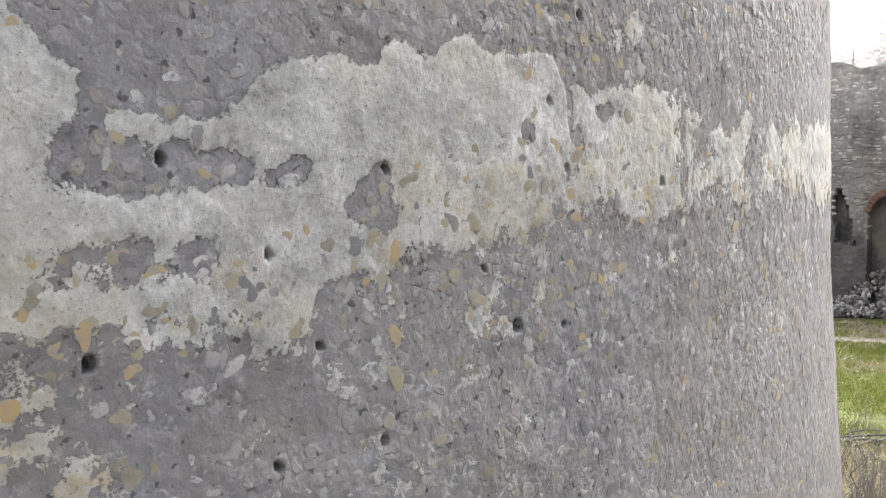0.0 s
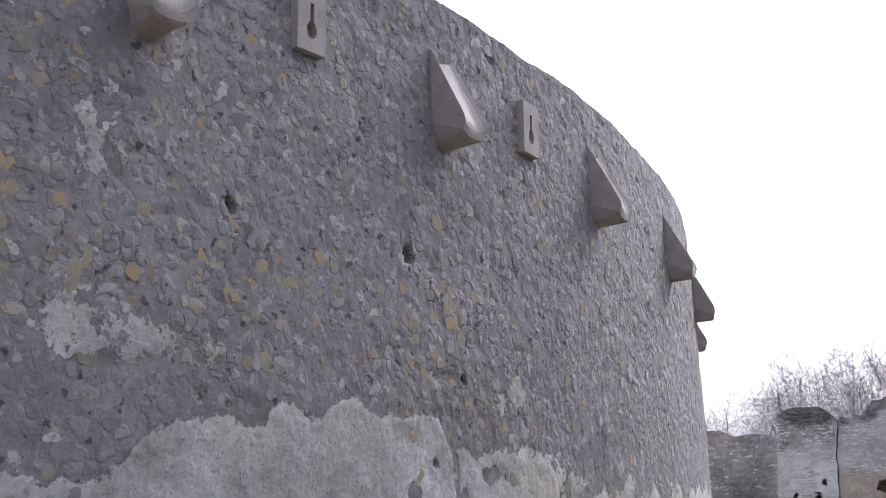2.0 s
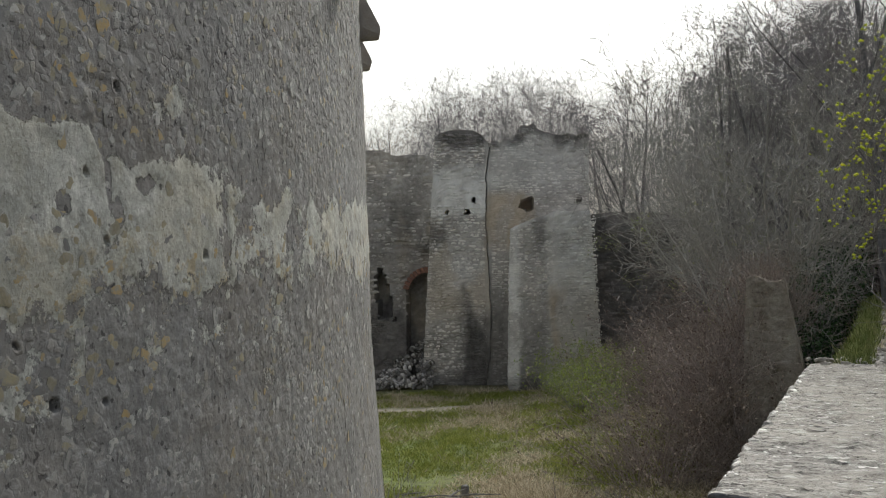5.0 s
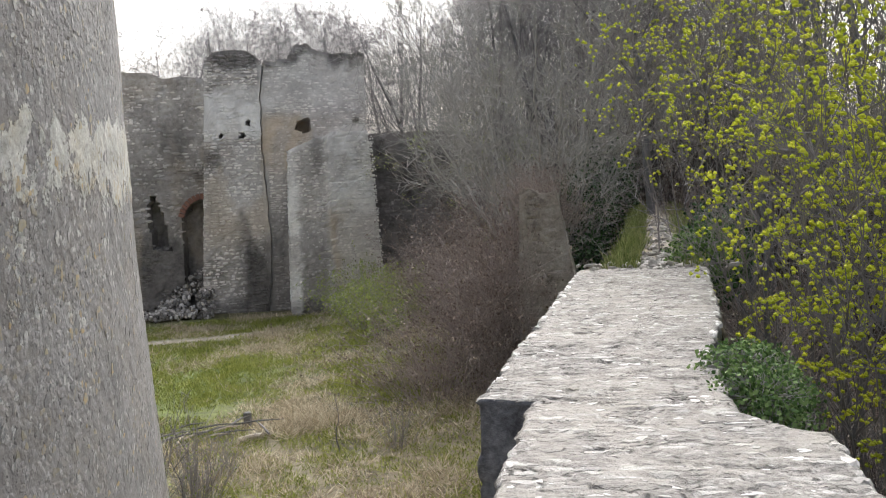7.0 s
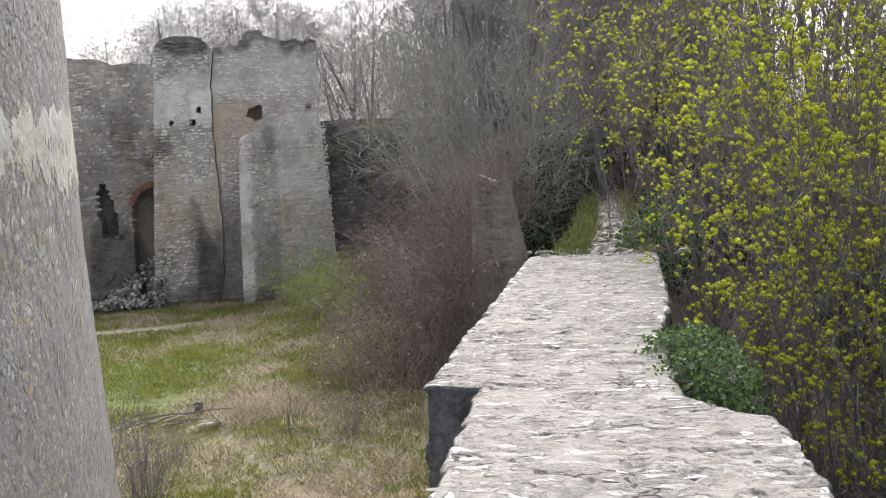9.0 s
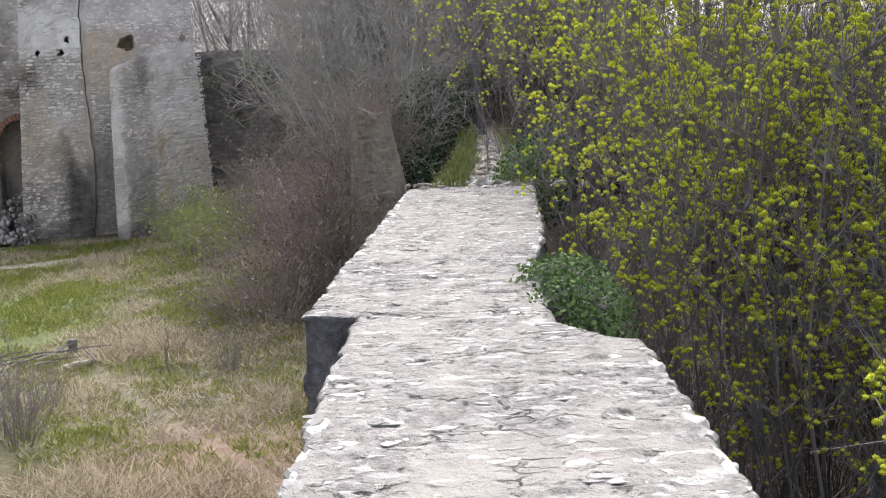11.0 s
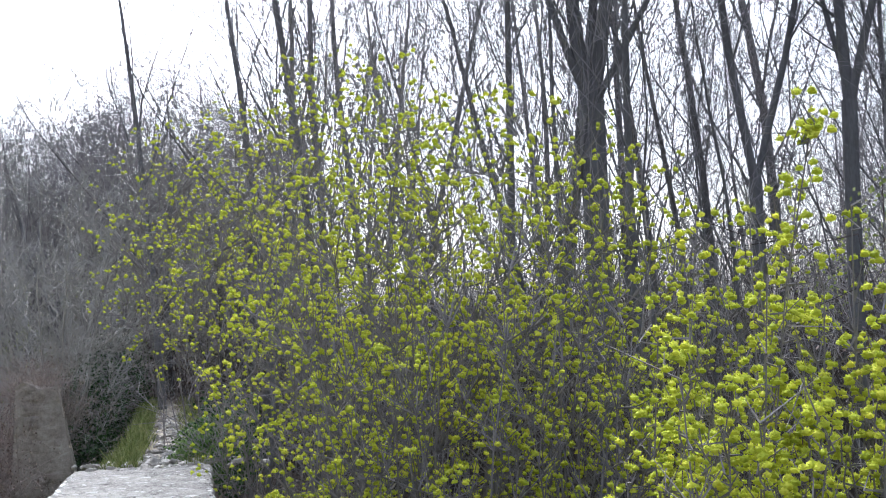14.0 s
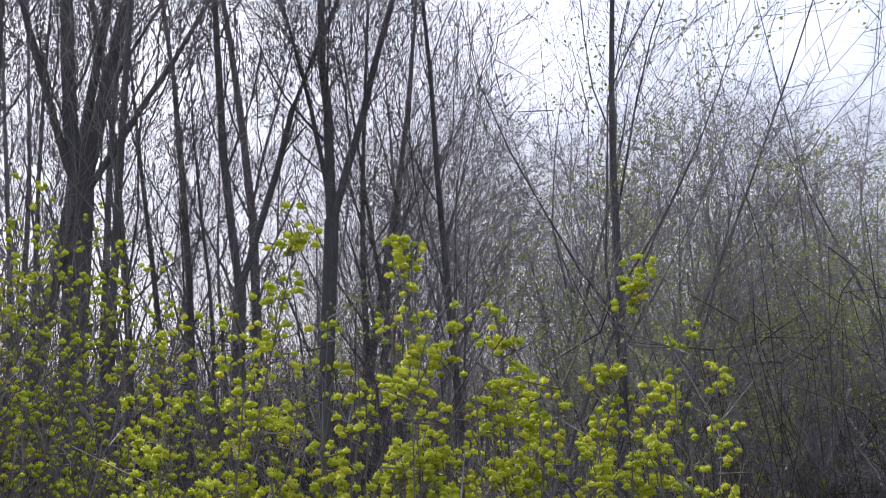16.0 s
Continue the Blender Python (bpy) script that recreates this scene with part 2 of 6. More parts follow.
M_OCHRE_PIECE = material("ochre_stone_piece", OCHRE, 0.9, 0.92, 0.6, 6, vary="object", vary_amount=0.6, bump_size=0.004, smear=(0.30, 0.28, 0.235))
M_DRESSED = material("dressed_limestone", [(0.27, 0.243, 0.215), (0.38, 0.343, 0.305), (0.50, 0.46, 0.41)], 3, 0.85, 0.4, 40)
M_HOLE = material("painted_hole_dark", [(0.015, 0.014, 0.013), (0.03, 0.028, 0.026)], 9, 1.0, 0.2, 50)
M_WALLTOP = material("weathered_wall_mortar", [(0.108, 0.10, 0.091), (0.20, 0.186, 0.167), (0.272, 0.253, 0.228), (0.43, 0.404, 0.366)], 6.5, 0.92, 0.9, 26, bump_size=0.022, squeeze=0.75, smear=(0.31, 0.286, 0.25))


def broken_top(m):
    """Flat stones lying across the wall, half buried in worn mortar, with broken dark joints between them."""
    n, l = m.node_tree.nodes, m.node_tree.links
    bsdf = n["Principled BSDF"]
    color = bsdf.inputs["Base Color"].links[0].from_socket
    old = bsdf.inputs["Normal"].links[0].from_socket
    turn = n.new("ShaderNodeMapping")
    turn.inputs["Rotation"].default_value = (0, 0, -math.atan2(0.741, 0.672))
    l.new(n["Texture Coordinate"].outputs["Object"], turn.inputs["Vector"])
    warp = n.new("ShaderNodeTexNoise")
    warp.inputs["Scale"].default_value, warp.inputs["Detail"].default_value = 9.0, 5.0
    l.new(turn.outputs[0], warp.inputs["Vector"])
    bent = n.new("ShaderNodeVectorMath")
    bent.operation = "MULTIPLY_ADD"
    bent.inputs[1].default_value = (0.11, 0.13, 0.0)
    l.new(warp.outputs["Color"], bent.inputs[0])
    l.new(turn.outputs[0], bent.inputs[2])
    flat = n.new("ShaderNodeMapping")
    flat.inputs["Scale"].default_value = (1.0, 0.45, 0.0)
    l.new(bent.outputs[0], flat.inputs["Vector"])
    cell, rim, patch = n.new("ShaderNodeTexVoronoi"), n.new("ShaderNodeTexVoronoi"), n.new("ShaderNodeTexNoise")
    rim.feature = "DISTANCE_TO_EDGE"
    for t in (cell, rim):
        t.inputs["Scale"].default_value = 13.0
        l.new(flat.outputs[0], t.inputs["Vector"])
    patch.inputs["Scale"].default_value, patch.inputs["Detail"].default_value, patch.inputs["Roughness"].default_value = 3.2, 7.0, 0.75
    l.new(turn.outputs[0], patch.inputs["Vector"])
    tone = n.new("ShaderNodeSeparateColor")
    l.new(cell.outputs["Color"], tone.inputs[0])

    def span(v, lo, hi):
        r = n.new("ShaderNodeMapRange")
        r.inputs["From Min"].default_value, r.inputs["From Max"].default_value = lo, hi
        l.new(v, r.inputs["Value"])
        return r.outputs[0]

    def times(a, b):
        k = n.new("ShaderNodeMath")
        k.operation = "MULTIPLY"
        for i, q in enumerate((a, b)):
            if isinstance(q, float):
                k.inputs[i].default_value = q
            else:
                l.new(q, k.inputs[i])
        return k.outputs[0]

    def mixed(fac, a, b):
        k = n.new("ShaderNodeMix")
        k.data_type = "RGBA"
        l.new(fac, k.inputs["Factor"])
        l.new(a, k.inputs["A"])
        k.inputs["B"].default_value = (*b, 1)
        return k.outputs["Result"]

    stone = span(cell.outputs["Distance"], 0.55, 0.40)
    color = mixed(times(times(stone, span(tone.outputs[0], 0.70, 0.85)), 0.7), color, (0.47, 0.45, 0.415))
    color = mixed(times(times(stone, span(tone.outputs[1], 0.76, 0.86)), 0.45), color, (0.20, 0.188, 0.172))
    joint = times(span(rim.outputs["Distance"], 0.075, 0.012), span(patch.outputs["Fac"], 0.52, 0.60))
    color = mixed(times(joint, 0.85), color, (0.075, 0.069, 0.062))
    l.new(color, bsdf.inputs["Base Color"])
    for height, depth in ((times(stone, tone.outputs[2]), 0.016), (span(joint, 1.0, 0.0), 0.020), (patch.outputs["Fac"], 0.05)):
        b = n.new("ShaderNodeBump")
        b.inputs["Strength"].default_value, b.inputs["Distance"].default_value = 1.0, depth
        l.new(height, b.inputs["Height"])
        l.new(old, b.inputs["Normal"])
        old = b.outputs[0]
    l.new(old, bsdf.inputs["Normal"])


broken_top(M_WALLTOP)
# Darker than the top: the shade on the sides is in its colour.
M_WALLSIDE = material("shade_darkened_masonry", [(0.07, 0.068, 0.071), (0.165, 0.162, 0.167), (0.30, 0.295, 0.295)], 2.2, 0.95, 0.9, 16, bump_size=0.05, squeeze=0.6)
WALLSTONE = [(0.22, 0.207, 0.187), (0.30, 0.283, 0.258), (0.41, 0.39, 0.36), (0.64, 0.62, 0.58)]
M_WALLSTONE = material("wall_top_stone", WALLSTONE, 5, 0.9, 0.6, 40, vary="island", vary_amount=0.55, bump_size=0.004)
M_WALLSTONE_PIECE = material("wall_top_stone_piece", WALLSTONE, 0.8, 0.9, 0.5, 5, vary="object", vary_amount=0.55, bump_size=0.002)


def weathered_masonry(name, vary=""):
    """Old masonry: brown-grey, with drifts of pale plaster, warm sandstone, sooty tone and painted shade where the mesh
    says so.
    """
    m = material(name, [(0.34, 0.313, 0.287), (0.50, 0.462, 0.424), (0.62, 0.577, 0.535), (0.80, 0.75, 0.70)] if vary else [(0.20, 0.185, 0.168), (0.33, 0.305, 0.278), (0.46, 0.428, 0.395), (0.60, 0.565, 0.525)], 1.1, 0.95, 0.8, 7, vary=vary, vary_amount=0.55, bump_size=0.02, squeeze=0.75)
    n, l = m.node_tree.nodes, m.node_tree.links
    color = n["Principled BSDF"].inputs["Base Color"].links[0].from_socket
    for key, c0, c1 in (("pale", (0.60, 0.58, 0.55), (0.86, 0.84, 0.80)), ("warm", (0.40, 0.335, 0.25), (0.60, 0.51, 0.40)), ("soot_shade", (0.07, 0.065, 0.061), (0.22, 0.205, 0.192))):
        at = n.new("ShaderNodeAttribute")
        at.attribute_name = key
        tex = n.new("ShaderNodeTexNoise")
        tex.inputs["Scale"].default_value, tex.inputs["Detail"].default_value, tex.inputs["Roughness"].default_value = 3.0, 7.0, 0.7
        l.new(n["Texture Coordinate"].outputs["Object"], tex.inputs["Vector"])
        own = n.new("ShaderNodeMix")
        own.data_type = "RGBA"
        own.inputs["A"].default_value, own.inputs["B"].default_value = (*c0, 1), (*c1, 1)
        spread = n.new("ShaderNodeMapRange")
        spread.inputs["From Min"].default_value, spread.inputs["From Max"].default_value = 0.3, 0.7
        l.new(tex.outputs["Fac"], spread.inputs["Value"])
        l.new(spread.outputs[0], own.inputs["Factor"])
        mix = n.new("ShaderNodeMix")
        mix.data_type = "RGBA"
        l.new(at.outputs["Fac"], mix.inputs["Factor"])
        l.new(color, mix.inputs["A"])
        l.new(own.outputs["Result"], mix.inputs["B"])
        color = mix.outputs["Result"]
    l.new(color, n["Principled BSDF"].inputs["Base Color"])
    return m


M_TRAILSTONE = material("trail_stone", [(0.20, 0.182, 0.158), (0.30, 0.278, 0.245), (0.44, 0.415, 0.375)], 5, 0.92, 0.5, 40, vary="island", vary_amount=0.5, bump_size=0.004)
M_RUIN = weathered_masonry("ruin_masonry")
M_RUIN_STONE = weathered_masonry("ruin_stone", "island")
M_RUBBLE_DARK = material("fallen_rubble", [(0.12, 0.11, 0.10), (0.24, 0.225, 0.207), (0.46, 0.435, 0.405)], 0.6, 0.95, 0.7, 9, vary="island", vary_amount=0.5, bump_size=0.03)
M_STUB = material("brown_stub_masonry", [(0.16, 0.137, 0.115), (0.28, 0.245, 0.21), (0.37, 0.33, 0.285), (0.48, 0.44, 0.39)], 1.8, 0.95, 1.0, 11, bump_size=0.05, squeeze=0.7)
M_BRICK = material("red_brick_arch", [(0.17, 0.09, 0.065), (0.27, 0.14, 0.10)], 5, 0.9, 0.5, 30)
M_BARK = material("grey_bark", [(0.085, 0.08, 0.08), (0.145, 0.138, 0.138), (0.215, 0.207, 0.207)], 3, 0.95, 0.6, 30, stretch=(1, 1, 0.25))
M_TWIG = material("twig_bark", [(0.19, 0.175, 0.175), (0.34, 0.318, 0.315)], 2, 0.9, 0.0, 30)
M_MAPLE = material("dark_maple_twig", [(0.15, 0.136, 0.13), (0.28, 0.256, 0.245)], 2, 0.9, 0.0, 30)
M_HAZEL = material("pale_hazel_twig", [(0.24, 0.228, 0.208), (0.42, 0.40, 0.365)], 2, 0.9, 0.0, 30)
M_BRUSH = material("brown_brush_twig", [(0.22, 0.18, 0.162), (0.40, 0.345, 0.315)], 2, 0.95, 0.0, 20, vary="island")
M_BLOOM = material("lime_yellow_blossom", [(0.405, 0.46, 0.036), (0.575, 0.615, 0.054), (0.74, 0.73, 0.085)], 6, 0.7, 0.0, 40, vary="island", translucent=0.45)
M_IVY = material("ivy_leaf", [(0.012, 0.035, 0.012), (0.032, 0.07, 0.022), (0.065, 0.12, 0.045)], 5, 0.6, 0.0, 40, vary="island", vary_amount=0.7, spec=0.25, translucent=0.2)
M_IVY_FRESH = material("fresh_ivy_leaf", [(0.045, 0.085, 0.025), (0.095, 0.155, 0.045), (0.17, 0.24, 0.085)], 5, 0.75, 0.0, 40, vary="island", vary_amount=0.7, spec=0.15, translucent=0.25)
M_SPRING = material("spring_leaf", [(0.18, 0.23, 0.045), (0.34, 0.39, 0.10)], 5, 0.7, 0.0, 40, vary="island", vary_amount=0.7, translucent=0.3)
M_GRASS = material("green_grass", [(0.13, 0.16, 0.028), (0.22, 0.25, 0.05), (0.34, 0.345, 0.10)], 0.6, 0.85, 0.0, 9, vary="island", vary_amount=0.5, translucent=0.2)
M_TRAILGRASS = material("dull_trail_grass", [(0.12, 0.155, 0.04), (0.19, 0.225, 0.07), (0.31, 0.31, 0.13)], 0.6, 0.85, 0.0, 9, vary="island", vary_amount=0.6)
M_STRAW = material("dry_grass", [(0.25, 0.205, 0.135), (0.42, 0.355, 0.25), (0.60, 0.53, 0.40)], 0.6, 0.9, 0.0, 9, vary="island", vary_amount=0.6, translucent=0.3)
M_LOG = material("weathered_wood", [(0.30, 0.26, 0.21), (0.52, 0.47, 0.39)], 6, 0.9, 0.4, 40)


# ---- mesh helpers ----
def mesh_object(name, verts, faces, mat, parent=None, label="", smooth=False):
    me = bpy.data.meshes.new(name)
    if isinstance(verts, np.ndarray):
        verts = verts.tolist()
    me.from_pydata(verts, [], faces if isinstance(faces, list) else faces.tolist())
    if smooth:
        me.polygons.foreach_set("use_smooth", [True] * len(me.polygons))
    me.materials.append(mat)
    me.update()
    ob = new(name, me)
    if parent is not None:
        ob.parent = parent
    if label:
        ob["label"] = label
    return ob


def part(name, bm, mat, parent, label=""):
    me = bpy.data.meshes.new(name)
    bm.to_mesh(me)
    bm.free()
    me.materials.append(mat)
    ob = new(name, me)
    ob.parent = parent
    if label:
        ob["label"] = label
    return ob


def empty(name, loc=(0, 0, 0)):
    ob = new(name)
    ob.location = loc
    return ob


def grid_faces(nu, nv, flip=False):
    i = np.arange((nu - 1) * (nv - 1))
    a = (i // (nv - 1)) * nv + i % (nv - 1)
    f = np.stack([a, a + nv, a + nv + 1, a + 1], 1)
    return f[:, ::-1] if flip else f


class Soup:
    """Collects tubes, leaves and lumps into one mesh."""

    def __init__(self):
        self.v, self.f = [], []

    def tube(self, pts, radii, n=4):
        base = len(self.v)
        up = Vector((0.31, 0.17, 0.93))
        for i, p in enumerate(pts):
            d = (pts[min(i + 1, len(pts) - 1)] - pts[max(i - 1, 0)])
            d = d.normalized() if d.length > 1e-9 else Vector((0, 0, 1))
            a = d.cross(up)
            a = a.normalized() if a.length > 1e-3 else d.orthogonal().normalized()
            b = d.cross(a)
            for k in range(n):
                w = 2 * math.pi * k / n
                q = p + (a * math.cos(w) + b * math.sin(w)) * radii[i]
                self.v.append((q.x, q.y, q.z))
        for i in range(len(pts) - 1):
            for k in range(n):
                k2 = (k + 1) % n
                self.f.append((base + i * n + k, base + i * n + k2, base + (i + 1) * n + k2, base + (i + 1) * n + k))

    def spike(self, a, b, r):
        """A thin tapering twig."""
        base = len(self.v)
        d = (b - a).normalized()
        u = d.orthogonal().normalized()
        w = d.cross(u)
        for q in (a + u * r, a + (w * 0.87 - u * 0.5) * r, a - (w * 0.87 + u * 0.5) * r, b):
            self.v.append((q.x, q.y, q.z))
        self.f += [(base, base + 1, base + 3), (base + 1, base + 2, base + 3), (base + 2, base, base + 3)]

    def leaf(self, p, d, side, length, width):
        base = len(self.v)
        for q in (p, p + d * length * 0.5 + side * width * 0.5, p + d * length, p + d * length * 0.5 - side * width * 0.5):
            self.v.append((q.x, q.y, q.z))
        self.f.append((base, base + 1, base + 2, base + 3))

    def made(self, name, mat, parent=None, label="", smooth=False):
        return mesh_object(name, self.v, self.f, mat, parent, label, smooth)


def rand_dir(rng, up=0.0):
    v = Vector((rng.gauss(0, 1), rng.gauss(0, 1), rng.gauss(0, 1) + up))
    return v.normalized()


def stone_mesh(name, rng, mat, n=8, lump=0.0):
    """A low, rounded, irregular stone about 1 across, bulging along +z, its back at z = -0.3."""
    v, f = [], []
    ang = [2 * math.pi * (k + rng.uniform(-0.3, 0.3)) / n for k in range(n)]
    rad = [rng.uniform(0.30, 0.60) for _ in range(n)]
    if lump:      # a worn outline that swells and dips gently
        w, w2 = rng.uniform(0, 6.28), rng.uniform(0, 6.28)
        rad = [0.45 + lump * (0.6 * math.sin(2 * a + w) + 0.4 * math.sin(3 * a + w2)) + rng.uniform(-0.03, 0.03) for a in ang]
    for scale, z in ((1.0, -0.3), (1.0, 0.06), (0.72, 0.20)):
        for a, r in zip(ang, rad):
            v.append((math.cos(a) * r * scale, math.sin(a) * r * scale, z + (rng.uniform(-0.05, 0.05) if z > 0 else 0)))
    v.append((rng.uniform(-0.1, 0.1), rng.uniform(-0.1, 0.1), 0.24))
    for ring in (0, 1):
        for k in range(n):
            k2 = (k + 1) % n
            f.append((ring * n + k, ring * n + k2, ring * n + n + k2, ring * n + n + k))
    for k in range(n):
        f.append((2 * n + k, 2 * n + (k + 1) % n, 3 * n))
    me = bpy.data.meshes.new(name)
    me.from_pydata(v, [], f)
    if mat:
        me.materials.append(mat)
    me.update()
    return me, np.array(v), f


def joined_stones(name, shapes, mats4, mat, parent, label=""):
    """Many stones as one mesh: shapes are (vertices, faces), mats4 their poses."""
    vs, fs, base = [], [], 0
    for (v, f), m in zip(shapes, mats4):
        a = np.array(m)
        vs.append(v @ a[:3, :3].T + a[:3, 3])
        fs.extend([tuple(i + base for i in face) for face in f])
        base += len(v)
    ob = mesh_object(name, np.concatenate(vs), fs, mat, parent, label)
    ob["kind"] = "stuff"
    return ob


# ---- ground ----
WALL_D = Vector((0.672, 0.741, 0))     # the curtain wall's direction
WALL_N = Vector((-0.741, 0.672, 0))    # to its courtyard side


def seg_dist(x, y, pts):
    best = np.full(np.shape(x), 99.0)
    for (x0, y0), (x1, y1) in zip(pts[:-1], pts[1:]):
        dx, dy = x1 - x0, y1 - y0
        t = np.clip(((x - x0) * dx + (y - y0) * dy) / (dx * dx + dy * dy), 0, 1)
        best = np.minimum(best, np.hypot(x - x0 - t * dx, y - y0 - t * dy))
    return best


def ground_z(x, y):
    x, y = np.asarray(x, float), np.asarray(y, float)
    side = x * WALL_N.x + y * WALL_N.y
    along = x * WALL_D.x + y * WALL_D.y
    z = 0.28 * (fbm(x * 0.25, y * 0.25, 3, 4) - 0.5)
    bank = np.clip((along - 19) / 16, 0, 1) * np.exp(-(np.maximum(side - 1.5, 0) / 5.0) ** 2) * 1.6
    wood = np.clip((-side - 1.5) / 14, 0, 1) * (0.6 + 0.9 * fbm(x * 0.06, y * 0.06, 8, 3))
    far = np.clip((np.hypot(x, y) - 48) / 60, 0, 1) * 2.5
    return z + np.where(side > 0, bank, bank * 0.6 + wood) + far


MEADOW_PATH = [(4.0, 35.0), (11.7, 33.4), (14.5, 32.7), (17.7, 32.6), (20.5, 33.2)]
FOOT_PATH = [(7.6, 11.0), (7.9, 14.0), (8.2, 16.6), (8.8, 19.2), (9.0, 21.0)]


def build_ground():
    near = np.arange(-16, 56.01, 0.4)
    far = np.array([60, 66, 74, 84, 98, 118, 150, 200, 280, 400, 600])
    xs = np.concatenate([-far[::-1] + 40, near, far])
    X, Y = np.meshgrid(xs, xs, indexing="ij")
    Z = ground_z(X, Y)
    v = np.stack([X.ravel(), Y.ravel(), Z.ravel()], 1)
    ob = mesh_object("ground", v, grid_faces(len(xs), len(xs)), None or M_GROUND, smooth=True)
    x, y = v[:, 0], v[:, 1]
    side = x * WALL_N.x + y * WALL_N.y
    green = np.clip((side - 3.5) / 6, 0, 1) * np.clip(1.6 * fbm(x * 0.35, y * 0.35, 21, 4) - 0.35 + 0.9 * np.exp(-((x - 10.2) ** 2 + ((y - 26.8) * 0.75) ** 2) / 14), 0, 1)
    trail = seg_dist(x, y, MEADOW_PATH)
    foot = seg_dist(x, y, FOOT_PATH)
    path = np.maximum(np.clip(1.25 - trail / 0.5, 0, 1), 0.15 * np.clip(1.0 - foot / 0.28, 0, 1))
    litter = np.clip((1.0 - side) / 2.0, 0, 1)
    for key, val in (("green", green), ("path", path), ("litter", litter), ("earth", np.clip(2.4 * np.exp(-((x - 7.8) ** 2 + (y - 12.4) ** 2) / 6.0) * fbm(x * 0.9, y * 0.9, 23, 4) - 0.3, 0, 0.85))):
        at = ob.data.attributes.new(key, "FLOAT", "POINT")
        at.data.foreach_set("value", np.ascontiguousarray(val, dtype=np.float32))
    tagged(ob, "rough meadow of dry and green grass with a worn dirt path", "ground", kind="structure")


def ground_material():
    m = material("meadow_soil", [(0.042, 0.036, 0.022), (0.10, 0.083, 0.05), (0.17, 0.14, 0.088), (0.27, 0.225, 0.145)], 1.3, 0.95, 1.0, 7, bump_size=0.08, squeeze=0.75)
    n, l = m.node_tree.nodes, m.node_tree.links
    color = n["Principled BSDF"].inputs["Base Color"].links[0].from_socket
    for key, c0, c1 in (("green", (0.025, 0.04, 0.008), (0.13, 0.155, 0.026)), ("litter", (0.03, 0.023, 0.018), (0.11, 0.085, 0.066)), ("path", (0.26, 0.225, 0.175), (0.44, 0.395, 0.325)), ("earth", (0.16, 0.095, 0.062), (0.27, 0.18, 0.125))):
        at = n.new("ShaderNodeAttribute")
        at.attribute_name = key
        tex = n.new("ShaderNodeTexNoise")
        tex.inputs["Scale"].default_value, tex.inputs["Detail"].default_value, tex.inputs["Roughness"].default_value = 3.5, 9.0, 0.75
        l.new(n["Texture Coordinate"].outputs["Object"], tex.inputs["Vector"])
        wide = n.new("ShaderNodeMapRange")
        wide.inputs["From Min"].default_value, wide.inputs["From Max"].default_value = 0.36, 0.64
        l.new(tex.outputs["Fac"], wide.inputs["Value"])
        own = n.new("ShaderNodeMix")
        own.data_type = "RGBA"
        own.inputs["A"].default_value, own.inputs["B"].default_value = (*c0, 1), (*c1, 1)
        l.new(wide.outputs[0], own.inputs["Factor"])
        mix = n.new("ShaderNodeMix")
        mix.data_type = "RGBA"
        l.new(at.outputs["Fac"], mix.inputs["Factor"])
        l.new(color, mix.inputs["A"])
        l.new(own.outputs["Result"], mix.inputs["B"])
        color = mix.outputs["Result"]
    l.new(color, n["Principled BSDF"].inputs["Base Color"])
    return m


M_GROUND = ground_material()
build_ground()

# ---- round tower ----
TOWER_X, TOWER_Y, TOWER_R, TOWER_TOP = -13.78, 22.05, 20.13, 9.26
TOWER_FACE = radians(-58.0)     # the side turned to the curtain wall


def tower_radius(z):
    return TOWER_R + np.interp(z, [0, 0.6, 2.4, 3.7, 6.5, 9.3], [0.36, 0.30, 0.15, 0.055, 0.0, -0.11])


def tower_point(alpha, z, out=0.0):
    """alpha: degrees round the tower from its face, counter-clockwise seen from above."""
    a = TOWER_FACE + np.radians(alpha)
    r = tower_radius(z) + out
    return TOWER_X + r * np.cos(a), TOWER_Y + r * np.sin(a), z


def tower_pose(alpha, z, out=0.0, spin=0.0):
    """Local z points out of the wall, local y up."""
    a = TOWER_FACE + radians(alpha)
    x, y, _ = tower_point(alpha, z, out)
    nrm = Vector((math.cos(a), math.sin(a), 0))
    up = Vector((0, 0, 1))
    side = up.cross(nrm)
    m = Matrix((side, up, nrm)).transposed().to_4x4()
    m.translation = (float(x), float(y), z)
    return m @ Matrix.Rotation(spin, 4, "Z")


M_PER_DEG = TOWER_R * math.pi / 180


